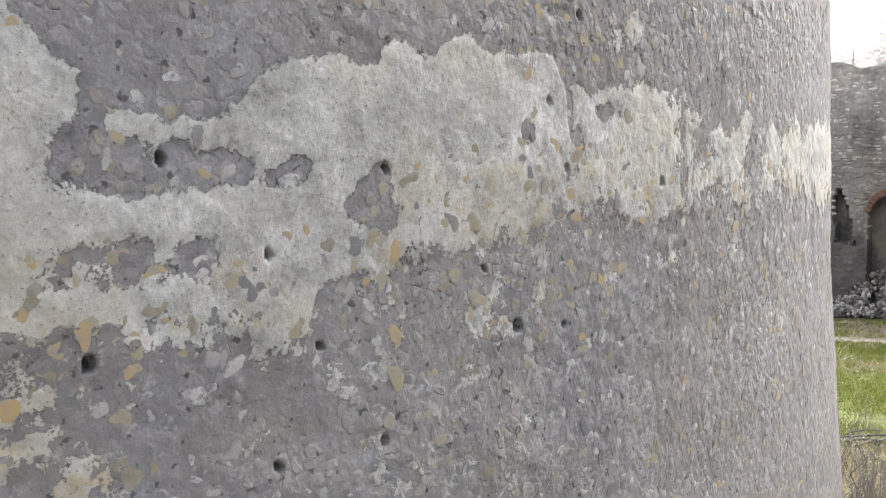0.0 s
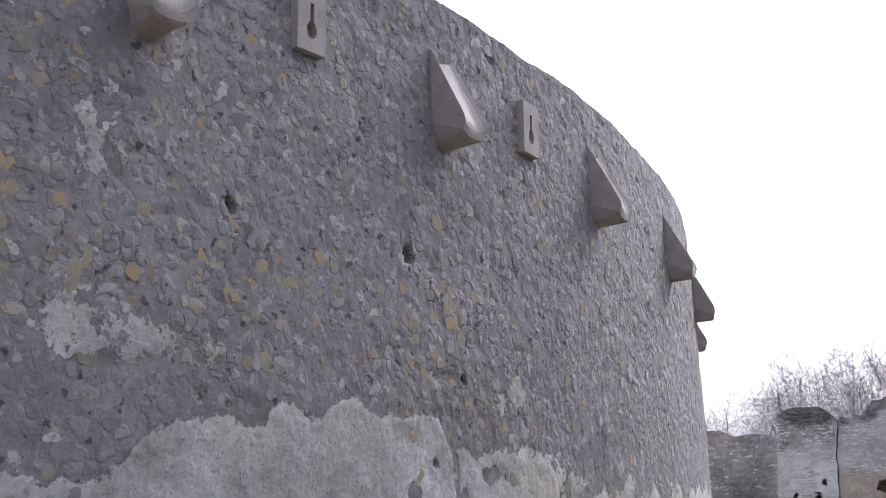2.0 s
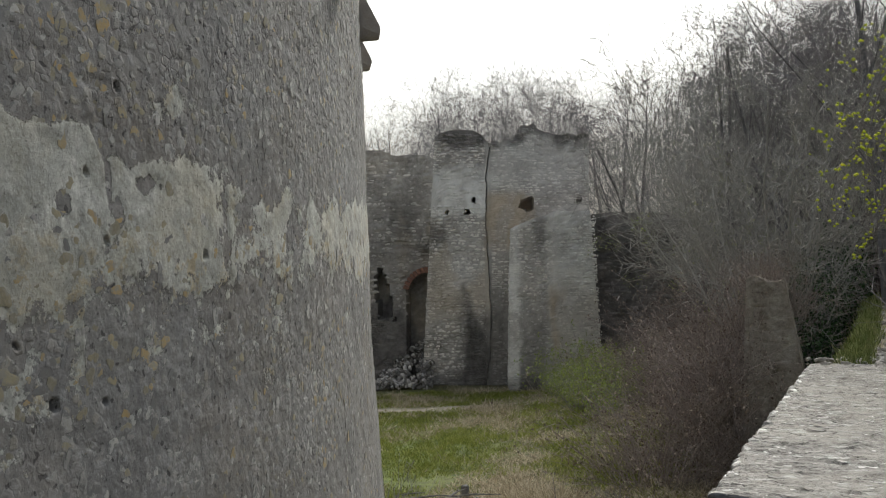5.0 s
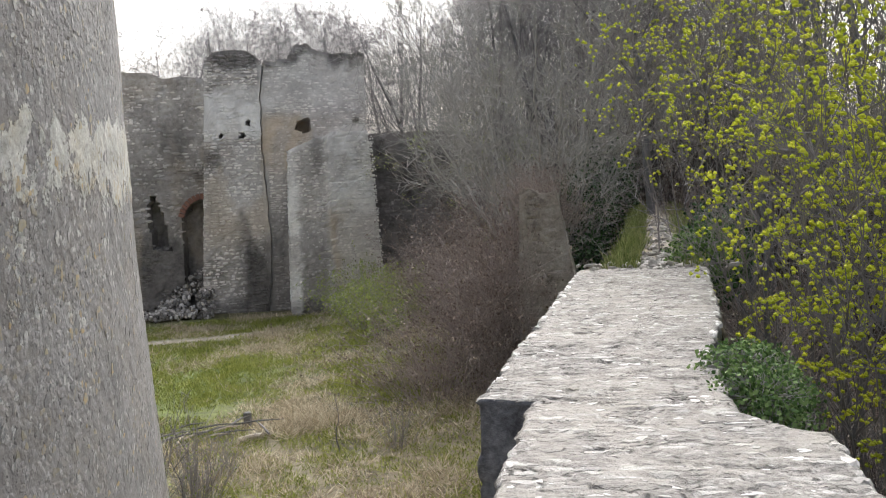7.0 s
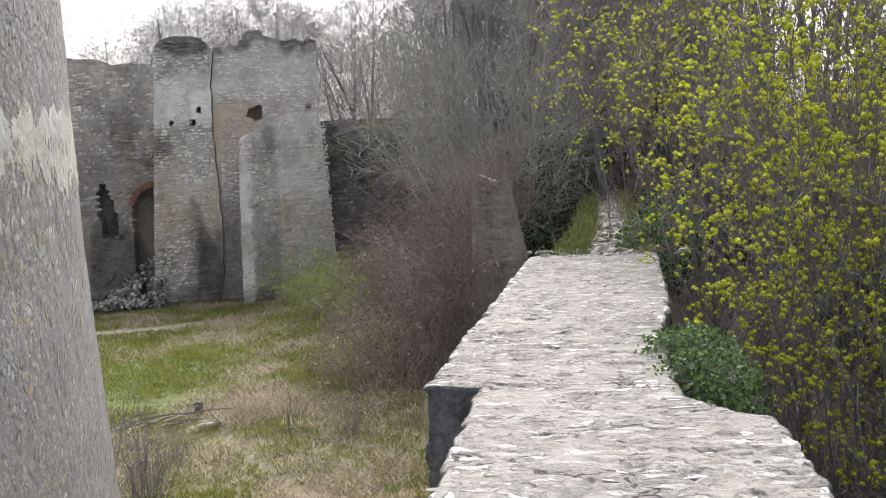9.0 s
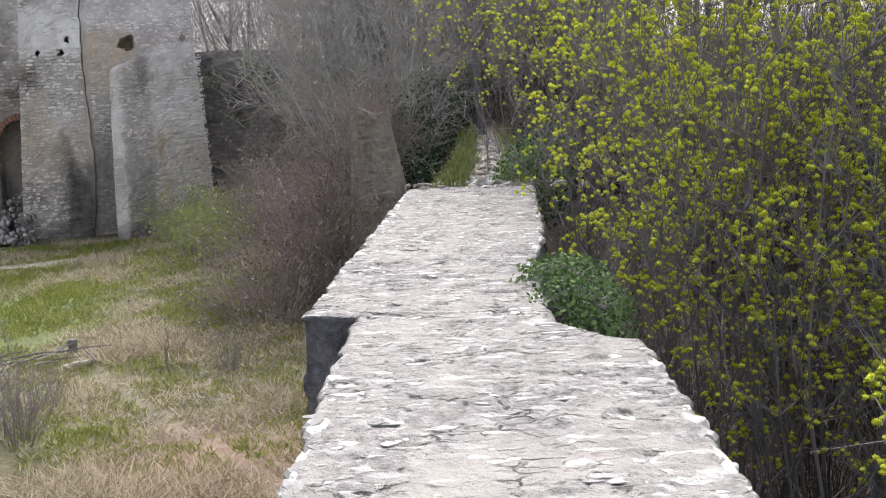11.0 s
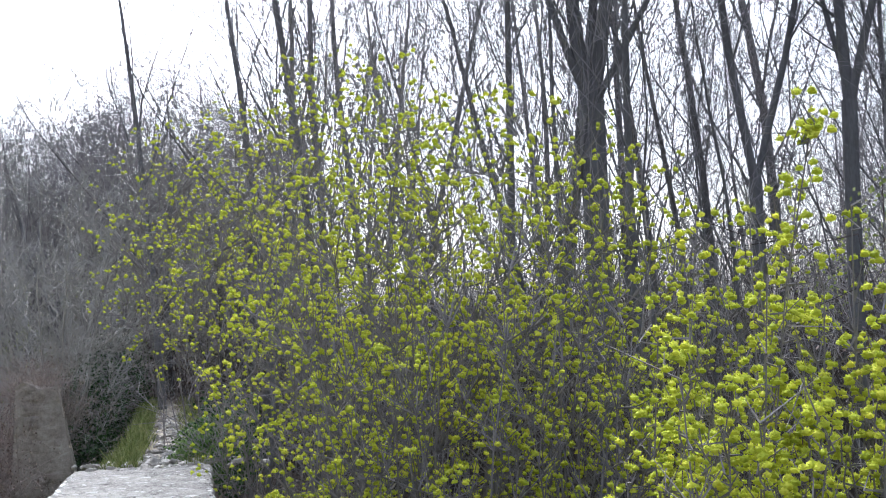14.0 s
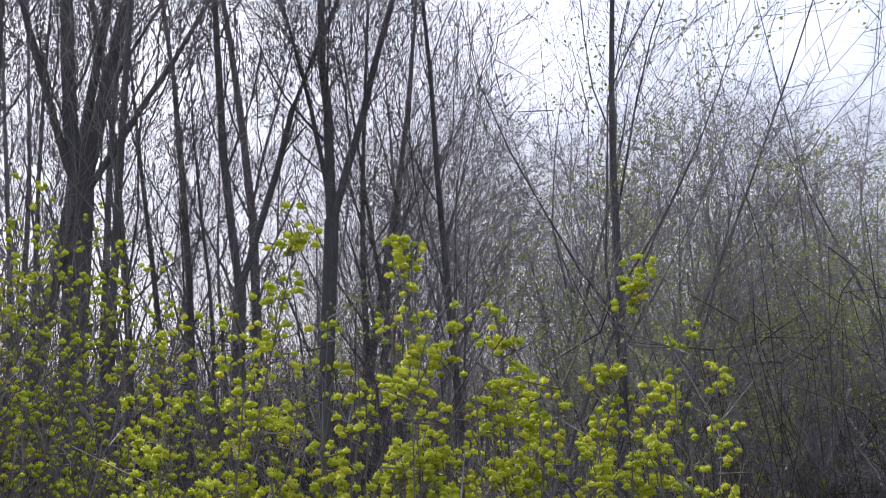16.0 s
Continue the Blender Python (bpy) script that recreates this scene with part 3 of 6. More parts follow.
def plaster_mask(alpha, z):
    """Above zero where the pale plaster still holds; and how far it is crumbling."""
    u = alpha * M_PER_DEG
    rag = (fbm(u * 3.4, z * 3.0, 31, 5) - 0.5) * 0.24 + (vnoise(u * 2.2, z * 0.6, 33) - 0.5) * 0.14
    top = np.interp(alpha, [0, 3.2, 4.35, 4.5, 6.6, 7.0, 8.3, 10, 14.3, 14.8, 16, 19.2, 22.7, 28, 33, 40], [5.85, 5.78, 5.55, 5.30, 5.36, 5.5, 5.68, 5.78, 5.86, 5.62, 5.62, 5.66, 5.6, 5.65, 5.82, 5.85])
    bot = np.interp(alpha, [0, 3, 5.1, 8.0, 8.3, 10, 12.9, 15.5, 19.3, 25, 33, 40], [4.05, 4.07, 4.12, 4.0, 4.32, 4.34, 4.46, 4.55, 4.5, 4.45, 4.3, 4.2])
    m = np.minimum(top - z, z - bot) + rag
    m = np.where(alpha > 15, m - 0.42 * vnoise(u * 5, z * 1.0, 41) * np.clip((alpha - 18.5) / 4, 0, 1), m)
    for a, b, ra, rb in ((4.68, 5.06, 0.62, 0.13), (4.45, 5.25, 0.16, 0.26), (5.75, 5.04, 0.35, 0.11), (6.4, 5.01, 0.62, 0.085), (7.85, 5.0, 0.42, 0.10), (9.35, 4.80, 0.42, 0.09), (9.75, 4.86, 0.2, 0.14), (4.68, 4.54, 0.48, 0.09), (6.13, 4.55, 0.26, 0.08),
                         (14.9, 5.42, 0.12, 0.16), (15.15, 5.27, 0.18, 0.07), (16.4, 5.45, 0.42, 0.07), (19.6, 5.38, 0.12, 0.26), (20.4, 5.28, 0.6, 0.09), (13.5, 5.28, 0.2, 0.07), (24, 5.2, 0.4, 0.16)):
        m = np.minimum(m, (np.hypot((alpha - a) / ra, (z - b) / rb) - 1) * 0.10 + rag * 0.6)
    for a, b, ra, rb in ((6.6, 6.1, 1.2, 0.2), (17.2, 6.1, 0.7, 0.14), (16.3, 4.2, 0.8, 0.15), (18.6, 4.3, 0.8, 0.2), (22.5, 4.3, 1.2, 0.3), (6.3, 7.15, 0.6, 0.25)):
        m = np.maximum(m, (1 - np.hypot((alpha - a) / ra, (z - b) / rb)) * 0.14 + rag * 0.5 - 0.03)
    zone = np.clip((alpha - 9.5) / 2.5, 0, 1) * np.clip((5.25 - z) / 0.3, 0, 1) + 0.2 * (alpha < 9) * np.clip((4.72 - z) / 0.25, 0, 1)
    m = m - 0.13 * np.clip(zone, 0, 1) * (z > 3.9)
    low = (fbm(u * 2.6, z * 2.9, 39, 5) - 0.655) * 0.8
    m = np.where((z < 4.6) & (z > 2.2) & (alpha < 14), np.maximum(m, low), m)
    crumble = (0.45 * np.clip((4.75 - z) / 0.3, 0, 1) * (alpha < 10) + np.clip((alpha - 9) / 4, 0, 1) * np.clip((5.2 - z) / 0.3, 0, 1) * 0.95 + 0.4 * np.clip((alpha - 16) / 4, 0, 1) + 0.5 * (z > 5.95) + 0.45 * (z < 4.2) * (alpha < 14))
    return m, np.clip(crumble, 0, 1)


PUTLOGS = ((5.51, 5.07, 0.034), (9.75, 5.02, 0.03), (7.33, 4.53, 0.032), (4.32, 4.01, 0.045), (13.14, 3.93, 0.05), (14.75, 5.02, 0.028), (18.51, 4.92, 0.04), (14.61, 3.89, 0.028), (8.28, 3.97, 0.03),
           (9.58, 3.34, 0.032), (8.76, 7.02, 0.045), (13.49, 6.99, 0.06), (15.22, 6.14, 0.035), (14.2, 5.5, 0.03), (7.4, 3.3, 0.03), (12.2, 4.35, 0.025))


def tower_relief(alpha, z):
    """How far the lime coat stands out of the ideal round at each place."""
    u = alpha * M_PER_DEG
    wx, wy = 1.6 * fbm(u * 2.2, z * 2.2, 5, 3), 1.6 * fbm(u * 2.2, z * 2.2, 6, 3)
    d, own = cells(u * 7.5 + wx, z * 8.5 + wy, 11)
    d2, own2 = cells(u * 16 + wy * 2, z * 17 + wx * 2, 12)
    upper = 0.45 * np.clip((z - 5.9) / 0.5 + 2.2 * (fbm(u * 1.2, z * 1.2, 44, 3) - 0.5), 0.12, 1)
    out = upper * (0.010 * np.clip(d * 3.5, 0, 1) * (0.25 + own) + 0.006 * np.clip(d2 * 3, 0, 1) * own2 - 0.02 * (d < 0.06) * (own > 0.72))
    out = out + 0.03 * (fbm(u * 1.6, z * 1.6, 9, 4) - 0.5) + 0.05 * (fbm(u * 0.35, z * 0.35, 10, 2) - 0.5) + 0.016 * (fbm(u * 9, z * 9, 13, 3) - 0.5)
    out = out - np.clip(fbm(u * 5, z * 7, 14, 3) - 0.68, 0, 1) * 0.2 * upper
    return out


def build_tower():
    tower = empty("round_tower", (TOWER_X, TOWER_Y, 0))
    tagged(tower, "round rubble-stone castle tower with patchy pale plaster", "tower", kind="structure")
    al = np.concatenate([np.arange(0.5, 3.0, 0.08), np.arange(3.0, 20.0, 0.05), np.arange(20.0, 36.01, 0.08), np.arange(37, 359, 2.0), [360.5]])
    zs = np.concatenate([np.arange(0, 3.2, 0.03), np.arange(3.2, 6.2, 0.02), np.arange(6.2, TOWER_TOP, 0.028), [TOWER_TOP]])
    A, Z = np.meshgrid(al, zs, indexing="ij")
    out = tower_relief(A, Z) + 0.006 * np.clip(plaster_mask(A, Z)[0] / 0.03, 0, 1)
    for a, b, r in PUTLOGS:
        hole = (np.abs((A - a) * M_PER_DEG + 0.2 * (Z - b)) ** 3 + np.abs((Z - b) * 0.8) ** 3 < (0.78 * r) ** 3)
        out = np.where(hole, out - 0.28, out)
    top = TOWER_TOP + 0.10 * (fbm(al * M_PER_DEG * 1.5, al * 0, 15, 4) - 0.5)
    Z = Z * (1 + (top[:, None] / TOWER_TOP - 1) * (Z / TOWER_TOP) ** 6)
    x, y, z = tower_point(A, Z, out)
    v = np.stack([x.ravel() - TOWER_X, y.ravel() - TOWER_Y, z.ravel()], 1)
    wall = mesh_object("wall", v, grid_faces(len(al), len(zs)), M_TOWER, tower, "grey weathered lime render and pale plaster over rubble", smooth=True)
    plaster, crumble = plaster_mask(A, Z)
    u = A * M_PER_DEG
    # Rises with height; bares the rubble and also pales the coat.
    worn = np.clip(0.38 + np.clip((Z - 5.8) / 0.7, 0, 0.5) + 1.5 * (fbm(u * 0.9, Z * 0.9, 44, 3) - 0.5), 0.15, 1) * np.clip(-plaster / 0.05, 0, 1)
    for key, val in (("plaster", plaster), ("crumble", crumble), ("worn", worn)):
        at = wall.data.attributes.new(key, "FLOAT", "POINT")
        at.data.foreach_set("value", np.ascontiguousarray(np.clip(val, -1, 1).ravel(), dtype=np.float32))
    ring = np.arange(0, 361, 3.0)
    tv = []
    for a in ring:
        px, py, _ = tower_point(a, TOWER_TOP)
        dx, dy = math.cos(TOWER_FACE + radians(a)), math.sin(TOWER_FACE + radians(a))
        for r_in, zz in ((0.05, -0.12), (0.4, 0.0), (1.1, -0.02), (1.1, -1.0), (18.5, -1.0)):
            tv.append((px - dx * r_in - TOWER_X, py - dy * r_in - TOWER_Y, TOWER_TOP + zz))
    mesh_object("parapet", np.array(tv), grid_faces(len(ring), 5), M_RENDER, tower, "rough stone parapet top")
    return tower, wall


tower, tower_wall = build_tower()


def build_spout(alpha):
    """A dressed stone chute: steep trough on top, rounded belly, cut square at the lip."""
    thing = empty("stone_spout")
    thing.matrix_world = tower_pose(alpha, 8.35, -0.02) @ Matrix.Scale(0.9, 4)
    n = 9
    v = []
    stations = ((-0.10, 0.60, -0.46), (0.0, 0.42, -0.46), (0.11, 0.215, -0.45), (0.22, 0.01, -0.44), (0.32, -0.175, -0.43), (0.345, -0.235, -0.41), (0.352, -0.28, -0.37))
    for out, top, bot in stations:
        for i in range(n):            # top edge, across
            t = i / (n - 1) * 2 - 1
            v.append((t * 0.16, top - 0.055 * (1 - t * t) ** 0.6 + 0.012 * math.sin(5 * t + 9 * out), out + 0.02 * t * t))
        for i in range(n):            # belly, back across
            t = 1 - i / (n - 1) * 2
            v.append((t * 0.155, bot + (0.24 * (1 - math.sqrt(max(0.0, 1 - t * t)))) * min(1.0, (top - bot) * 1.2), out))
    k = 2 * n
    f = []
    for s in range(len(stations) - 1):
        for i in range(k):
            j = (i + 1) % k
            f.append((s * k + i, s * k + j, (s + 1) * k + j, (s + 1) * k + i))
    last = (len(stations) - 1) * k
    for i in range(n - 1):
        f.append((last + i, last + i + 1, last + k - 2 - i, last + k - 1 - i))
    mesh_object("chute", v, f, M_DRESSED, thing)
    return tagged(thing, "dressed pale stone spout jutting from the tower wall", "spout", "spouts round the tower")


spout = build_spout(7.0)
for alpha in (14.9, 22.7, 30.5, 38.3, 46.0):
    copy_thing(spout, tower_pose(alpha, 8.35, -0.02))


def build_loophole(alpha, z):
    """A square dressed block with a keyhole slit cut through its face."""
    thing = empty("loophole")
    thing.matrix_world = tower_pose(alpha, z, 0.0)
    w, h, d0, d1 = 0.13, 0.24, -0.05, 0.055
    outline = [(-0.018, 0.13), (-0.018, -0.01), (-0.04, -0.04), (-0.05, -0.085), (-0.035, -0.125), (0, -0.14),
               (0.035, -0.125), (0.05, -0.085), (0.04, -0.04), (0.018, -0.01), (0.018, 0.13)]
    bm = bmesh.new()
    outer = [bm.verts.new((x, y, d1)) for x, y in ((-w, h), (-w, 0), (-w, -h), (0, -h), (w, -h), (w, 0), (w, h))]
    slit = [bm.verts.new((x, y, d1)) for x, y in outline]
    deep = [bm.verts.new((x, y, d0)) for x, y in outline]
    back = [bm.verts.new((v.co.x, v.co.y, d0)) for v in outer]
    for a, b in (((0, 1), (0, 1)), ((1,), (1, 2, 3)), ((1, 2), (3, 4)), ((2, 3), (4, 5)), ((3, 4), (5, 6)), ((4, 5), (6, 7)), ((5,), (7, 8, 9)), ((5, 6), (9, 10)), ((6, 0), (10, 0))):
        ring = [outer[i] for i in a] + [slit[i] for i in reversed(b)]
        bm.faces.new(ring)
    for i in range(len(slit)):
        j = (i + 1) % len(slit)
        bm.faces.new((slit[i], slit[j], deep[j], deep[i]))
    for i in range(len(outer)):
        j = (i + 1) % len(outer)
        bm.faces.new((outer[j], outer[i], back[i], back[j]))
    bmesh.ops.recalc_face_normals(bm, faces=bm.faces)
    part("block", bm, M_DRESSED, thing)
    bm = bmesh.new()
    # A near-black sheet closes the slit; its colour stands for the unlit depth.
    bm.faces.new([bm.verts.new((x * 1.3, y * 1.1, d0 + 0.03)) for x, y in outline])
    part("opening", bm, M_HOLE, thing, "near-black sheet painted as the dark of the keyhole")
    return tagged(thing, "pale stone block with dark keyhole loophole", "loophole", "loopholes in the tower")


loophole = build_loophole(10.6, 8.5)
copy_thing(loophole, tower_pose(18.5, 8.5, 0.0))


# ---- curtain wall under the camera ----
WALL_TOP = 3.4


def wall_xy(s, n):
    return s * WALL_D.x + n * WALL_N.x, s * WALL_D.y + n * WALL_N.y


def wall_left(s):
    return np.interp(s, [-4, 7.12, 7.15, 15.85], [0.41, 0.44, 0.77, 0.47])


def wall_right(s):
    return np.interp(s, [-4, 6.22, 6.32, 6.8, 8.6, 10.8, 15.7], [-1.15, -1.18, -1.0, -0.76, -0.74, -1.0, -1.23])


def wall_relief(s, n):
    """Height of the worn top over its mean: small stepped stones in mortar, lying across the wall."""
    wx = 1.8 * fbm(s * 2.5, n * 2.5, 52, 3)
    wy = 1.8 * fbm(s * 2.5, n * 2.5, 53, 3)
    d, own = cells(s * 8.5 + wx, n * 4.6 + wy, 51)
    d2, own2 = cells(s * 19 + wy * 2, n * 11 + wx * 2, 54)
    h = 0.009 * np.clip(own - 0.5, 0, 1) * np.clip(d * 6, 0, 1) + 0.004 * own2 * np.clip(d2 * 6, 0, 1)
    h = h - 0.012 * (d < 0.06) * (own > 0.6) + 0.008 * (fbm(s * 14, n * 9, 68, 3) - 0.5)
    h = h - 0.024 * np.clip(fbm(s * 10.5, n * 4.6, 55, 3) - 0.62, 0, 1) / 0.2 + 0.009 * (fbm(s * 30, n * 26, 69, 2) - 0.5)
    return h + 0.04 * (fbm(s * 0.9, n * 0.9, 56, 4) - 0.5)


def build_curtain_wall():
    wall = empty("curtain_wall")
    tagged(wall, "broad ruined curtain wall with rough weathered stone top", "wall", kind="structure")
    s = np.unique(np.concatenate([np.arange(-4, 2, 0.06), np.arange(2, 9, 0.017), np.arange(9, 10, 0.025), np.arange(10, 15.86, 0.035), [6.25, 6.28, 6.31, 7.12, 7.135, 7.15]]))
    hs = np.concatenate([np.linspace(-0.4, 2.4, 24)[:-1], np.linspace(2.4, WALL_TOP, 30)[:-1]])
    ws = np.linspace(0, 1, 84)
    cols = [("l", h) for h in hs] + [("t", w) for w in ws] + [("r", h) for h in hs[::-1]]
    L, R = wall_left(s), wall_right(s)
    ragl = 0.06 * (fbm(s * 1.3, s * 0, 57, 5) - 0.5) + 0.035 * (vnoise(s * 7, s * 0, 58) - 0.5)
    ragr = 0.06 * (fbm(s * 1.3, s * 0 + 9, 59, 5) - 0.5) + 0.035 * (vnoise(s * 7, s * 0 + 9, 60) - 0.5)
    V = np.zeros((len(s), len(cols), 3))
    for j, (kind, q) in enumerate(cols):
        if kind == "t":
            n = (L + ragl) * (1 - q) + (R + ragr) * q
            edge = np.minimum(np.abs(n - L - ragl), np.abs(n - R - ragr))
            z = WALL_TOP + wall_relief(s, n) - 0.035 * np.clip(1 - edge / 0.05, 0, 1) ** 2 * (0.4 + fbm(s * 3, n * 3, 61, 3))
        else:
            base = L if kind == "l" else R
            rag = ragl if kind == "l" else ragr
            sign = 1.0 if kind == "l" else -1.0
            d, own = cells(s * 3.2 + 1.2 * fbm(s * 1.5, s * 0 + q * 1.5, 62, 2), s * 0 + q * 5.5, 63)
            n = base + rag * np.clip((q - 2.2) / 1.0, 0, 1) + sign * (0.03 * np.clip(d * 2.5, 0, 1) * own + 0.04 * (fbm(s * 1.0, s * 0 + q, 64, 4) - 0.5) - 0.03)
            z = np.full(len(s), q)
        x, y = wall_xy(s, n)
        V[:, j] = np.stack([x, y, z], 1)
    m = len(cols)
    faces = grid_faces(len(s), m, True).tolist()
    faces.append(list(range(m)))
    faces.append([(len(s) - 1) * m + j for j in reversed(range(m))])
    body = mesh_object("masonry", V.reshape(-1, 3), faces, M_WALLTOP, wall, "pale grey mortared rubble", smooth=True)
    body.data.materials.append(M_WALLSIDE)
    # Sides, ends and the step face get the masonry with painted-in shade.
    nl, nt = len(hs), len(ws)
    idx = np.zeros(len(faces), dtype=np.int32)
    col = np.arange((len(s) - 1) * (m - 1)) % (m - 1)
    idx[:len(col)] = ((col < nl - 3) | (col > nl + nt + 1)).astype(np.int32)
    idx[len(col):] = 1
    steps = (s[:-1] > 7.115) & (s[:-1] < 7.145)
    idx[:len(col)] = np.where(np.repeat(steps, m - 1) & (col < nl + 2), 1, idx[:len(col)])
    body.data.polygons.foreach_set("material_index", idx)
    return wall, body


curtain, curtain_body = build_curtain_wall()


def trail_mid(s):
    return np.interp(s, [15.5, 17, 21, 28, 34, 40], [-0.5, -0.55, -0.75, -0.92, -1.05, -1.3])


def build_trail():
    """The wall goes on as an overgrown bank with a stony trail on its crest."""
    s = np.arange(15.7, 40.0, 0.10)
    off = np.concatenate([np.linspace(-3.2, -1.3, 10), np.linspace(-1.2, 1.2, 40), np.linspace(1.3, 3.6, 12)])
    S, O = np.meshgrid(s, off, indexing="ij")
    N = trail_mid(S) + O + 0.1 * (fbm(S, O, 71, 3) - 0.5)
    crown = WALL_TOP - 0.12 + 0.25 * np.clip((S - 17) / 15, 0, 1)
    left = np.clip((O - 0.58) / 1.6, 0, 1)
    right = np.clip((-O - 0.55) / 1.2, 0, 1)
    Z = crown - 4.0 * left ** 1.1 - 3.8 * right ** 1.3 + 0.10 * np.clip((O - 0.3) / 0.4, 0, 1) * (1 - left) + 0.10 * (fbm(S * 1.4, O * 1.4, 72, 4) - 0.5) + 0.05 * (fbm(S * 6, O * 6, 73, 3) - 0.5)
    Z = np.maximum(Z, -0.3)
    x, y = wall_xy(S, N)
    ob = mesh_object("trail_bank", np.stack([x.ravel(), y.ravel(), Z.ravel()], 1), grid_faces(*S.shape, True), M_GROUND, smooth=True)
    for key, val in (("green", np.clip((O - 0.25) / 0.25, 0, 1) * np.clip(1.5 - O / 1.6, 0, 1)), ("litter", np.clip((np.abs(O) - 0.9) / 0.7, 0, 1)), ("path", np.clip(1.5 - np.abs(O + 0.05 + 0.25 * (fbm(S * 0.8, S * 0, 75, 3) - 0.5)) / 0.22, 0, 1) * (0.3 + 0.7 * fbm(S * 3, O * 3, 74, 3)))):
        at = ob.data.attributes.new(key, "FLOAT", "POINT")
        at.data.foreach_set("value", np.ascontiguousarray(np.clip(val, 0, 1).ravel(), dtype=np.float32))
    tagged(ob, "grassy overgrown bank with a narrow stony trail", "bank", kind="structure")


build_trail()


# ---- ruined gatehouse beyond the meadow ----
RUIN = Matrix.Translation((42 * math.sin(radians(25)), 42 * math.cos(radians(25)), 0)) @ Matrix.Rotation(radians(-25), 4, "Z")   # local x right, y away, z up


def set_tone(ob, tone, pale=1.0):
    """Pale, warm, sooty and shade-painted drifts over a wall, from its own x and z."""
    co = np.empty(len(ob.data.vertices) * 3, dtype=np.float32)
    ob.data.vertices.foreach_get("co", co)
    co = co.reshape(-1, 3)
    for key, val in zip(("pale", "warm", "soot_shade"), tone(co[:, 0].astype(float), co[:, 2].astype(float))):
        at = ob.data.attributes.new(key, "FLOAT", "POINT")
        at.data.foreach_set("value", np.ascontiguousarray(np.clip(val * (pale if key == "pale" else 1.0), 0, 1), dtype=np.float32))


def drift(x, z, seed, size=1.0, cut=0.5, soft=0.10, tall=0.6):
    """Ragged stain cover between 0 and 1."""
    return np.clip((fbm(x * size, z * size * tall, seed, 5) - cut) / soft, 0, 1)


def band(v, lo, hi, soft):
    return np.clip((v - lo) / soft, 0, 1) * np.clip((hi - v) / soft, 0, 1)


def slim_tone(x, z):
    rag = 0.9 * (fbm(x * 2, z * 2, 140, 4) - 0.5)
    # Darker at the cap, low on the right and at the foot.
    soot_shade = 0.85 * np.clip((z + rag - 8.75) / 0.3, 0, 1) + 0.8 * drift(x, z, 141, 0.9, 0.48, 0.12, 0.4) * np.clip((4.6 - z) / 0.8, 0, 1) * np.clip((x + 1.5) / 0.6, 0.05, 1) + 0.75 * np.clip((x + 1.2 + 0.5 * rag) / 0.4, 0, 1) * np.clip((3.3 + rag - 0.6 * np.abs(x + 0.2) - z) / 0.8, 0, 1) + 0.7 * np.clip((0.9 + rag - z) / 0.8, 0, 1)
    soot_shade = soot_shade + 0.6 * band(z + rag, 5.2, 6.2, 0.3) * np.clip((-1.6 - x) / 0.3, 0, 1)
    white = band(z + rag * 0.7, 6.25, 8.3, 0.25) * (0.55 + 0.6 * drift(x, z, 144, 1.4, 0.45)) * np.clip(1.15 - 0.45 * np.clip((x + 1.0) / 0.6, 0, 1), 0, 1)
    return 1.2 * white + 0.12 + 0.3 * drift(x, z, 142, 1.2) * np.clip((z - 1.0) / 2, 0, 1), 0.5 * band(z + rag, 2.0, 6.5, 0.9) * drift(x, z, 143, 1.1, 0.44), soot_shade


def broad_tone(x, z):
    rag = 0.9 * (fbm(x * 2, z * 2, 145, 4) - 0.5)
    # Darker at the top, in drifts, and low on the left beside the buttress.
    soot_shade = 0.7 * np.clip((z + rag - 8.95) / 0.3, 0, 1) + 0.45 * drift(x, z, 146, 0.9, 0.55, 0.12, 0.4) * np.clip((5.5 - z) / 0.5, 0.3, 1) + 0.65 * np.clip((0.9 - x) / 0.5, 0, 1) * np.clip((4.6 + rag - z) / 1.6, 0, 1)
    soot_shade = soot_shade + 0.5 * np.clip((x - 2.0) / 0.5, 0, 1) * drift(x, z, 149, 1.2, 0.5) * np.clip((z - 8.6) / 0.3, 0, 1)
    return 0.22 + 0.30 * band(z + rag, 7.2, 9.0, 0.4) + 0.35 * drift(x, z, 147, 1.1, 0.5) * np.clip((z - 3.5) / 1.5, 0, 1), 0.95 * band(z, 4.9, 7.3, 0.4) * np.clip((1.5 + rag - x) / 0.4, 0.15, 1) * (0.45 + drift(x, z, 148, 0.6, 0.36)), soot_shade


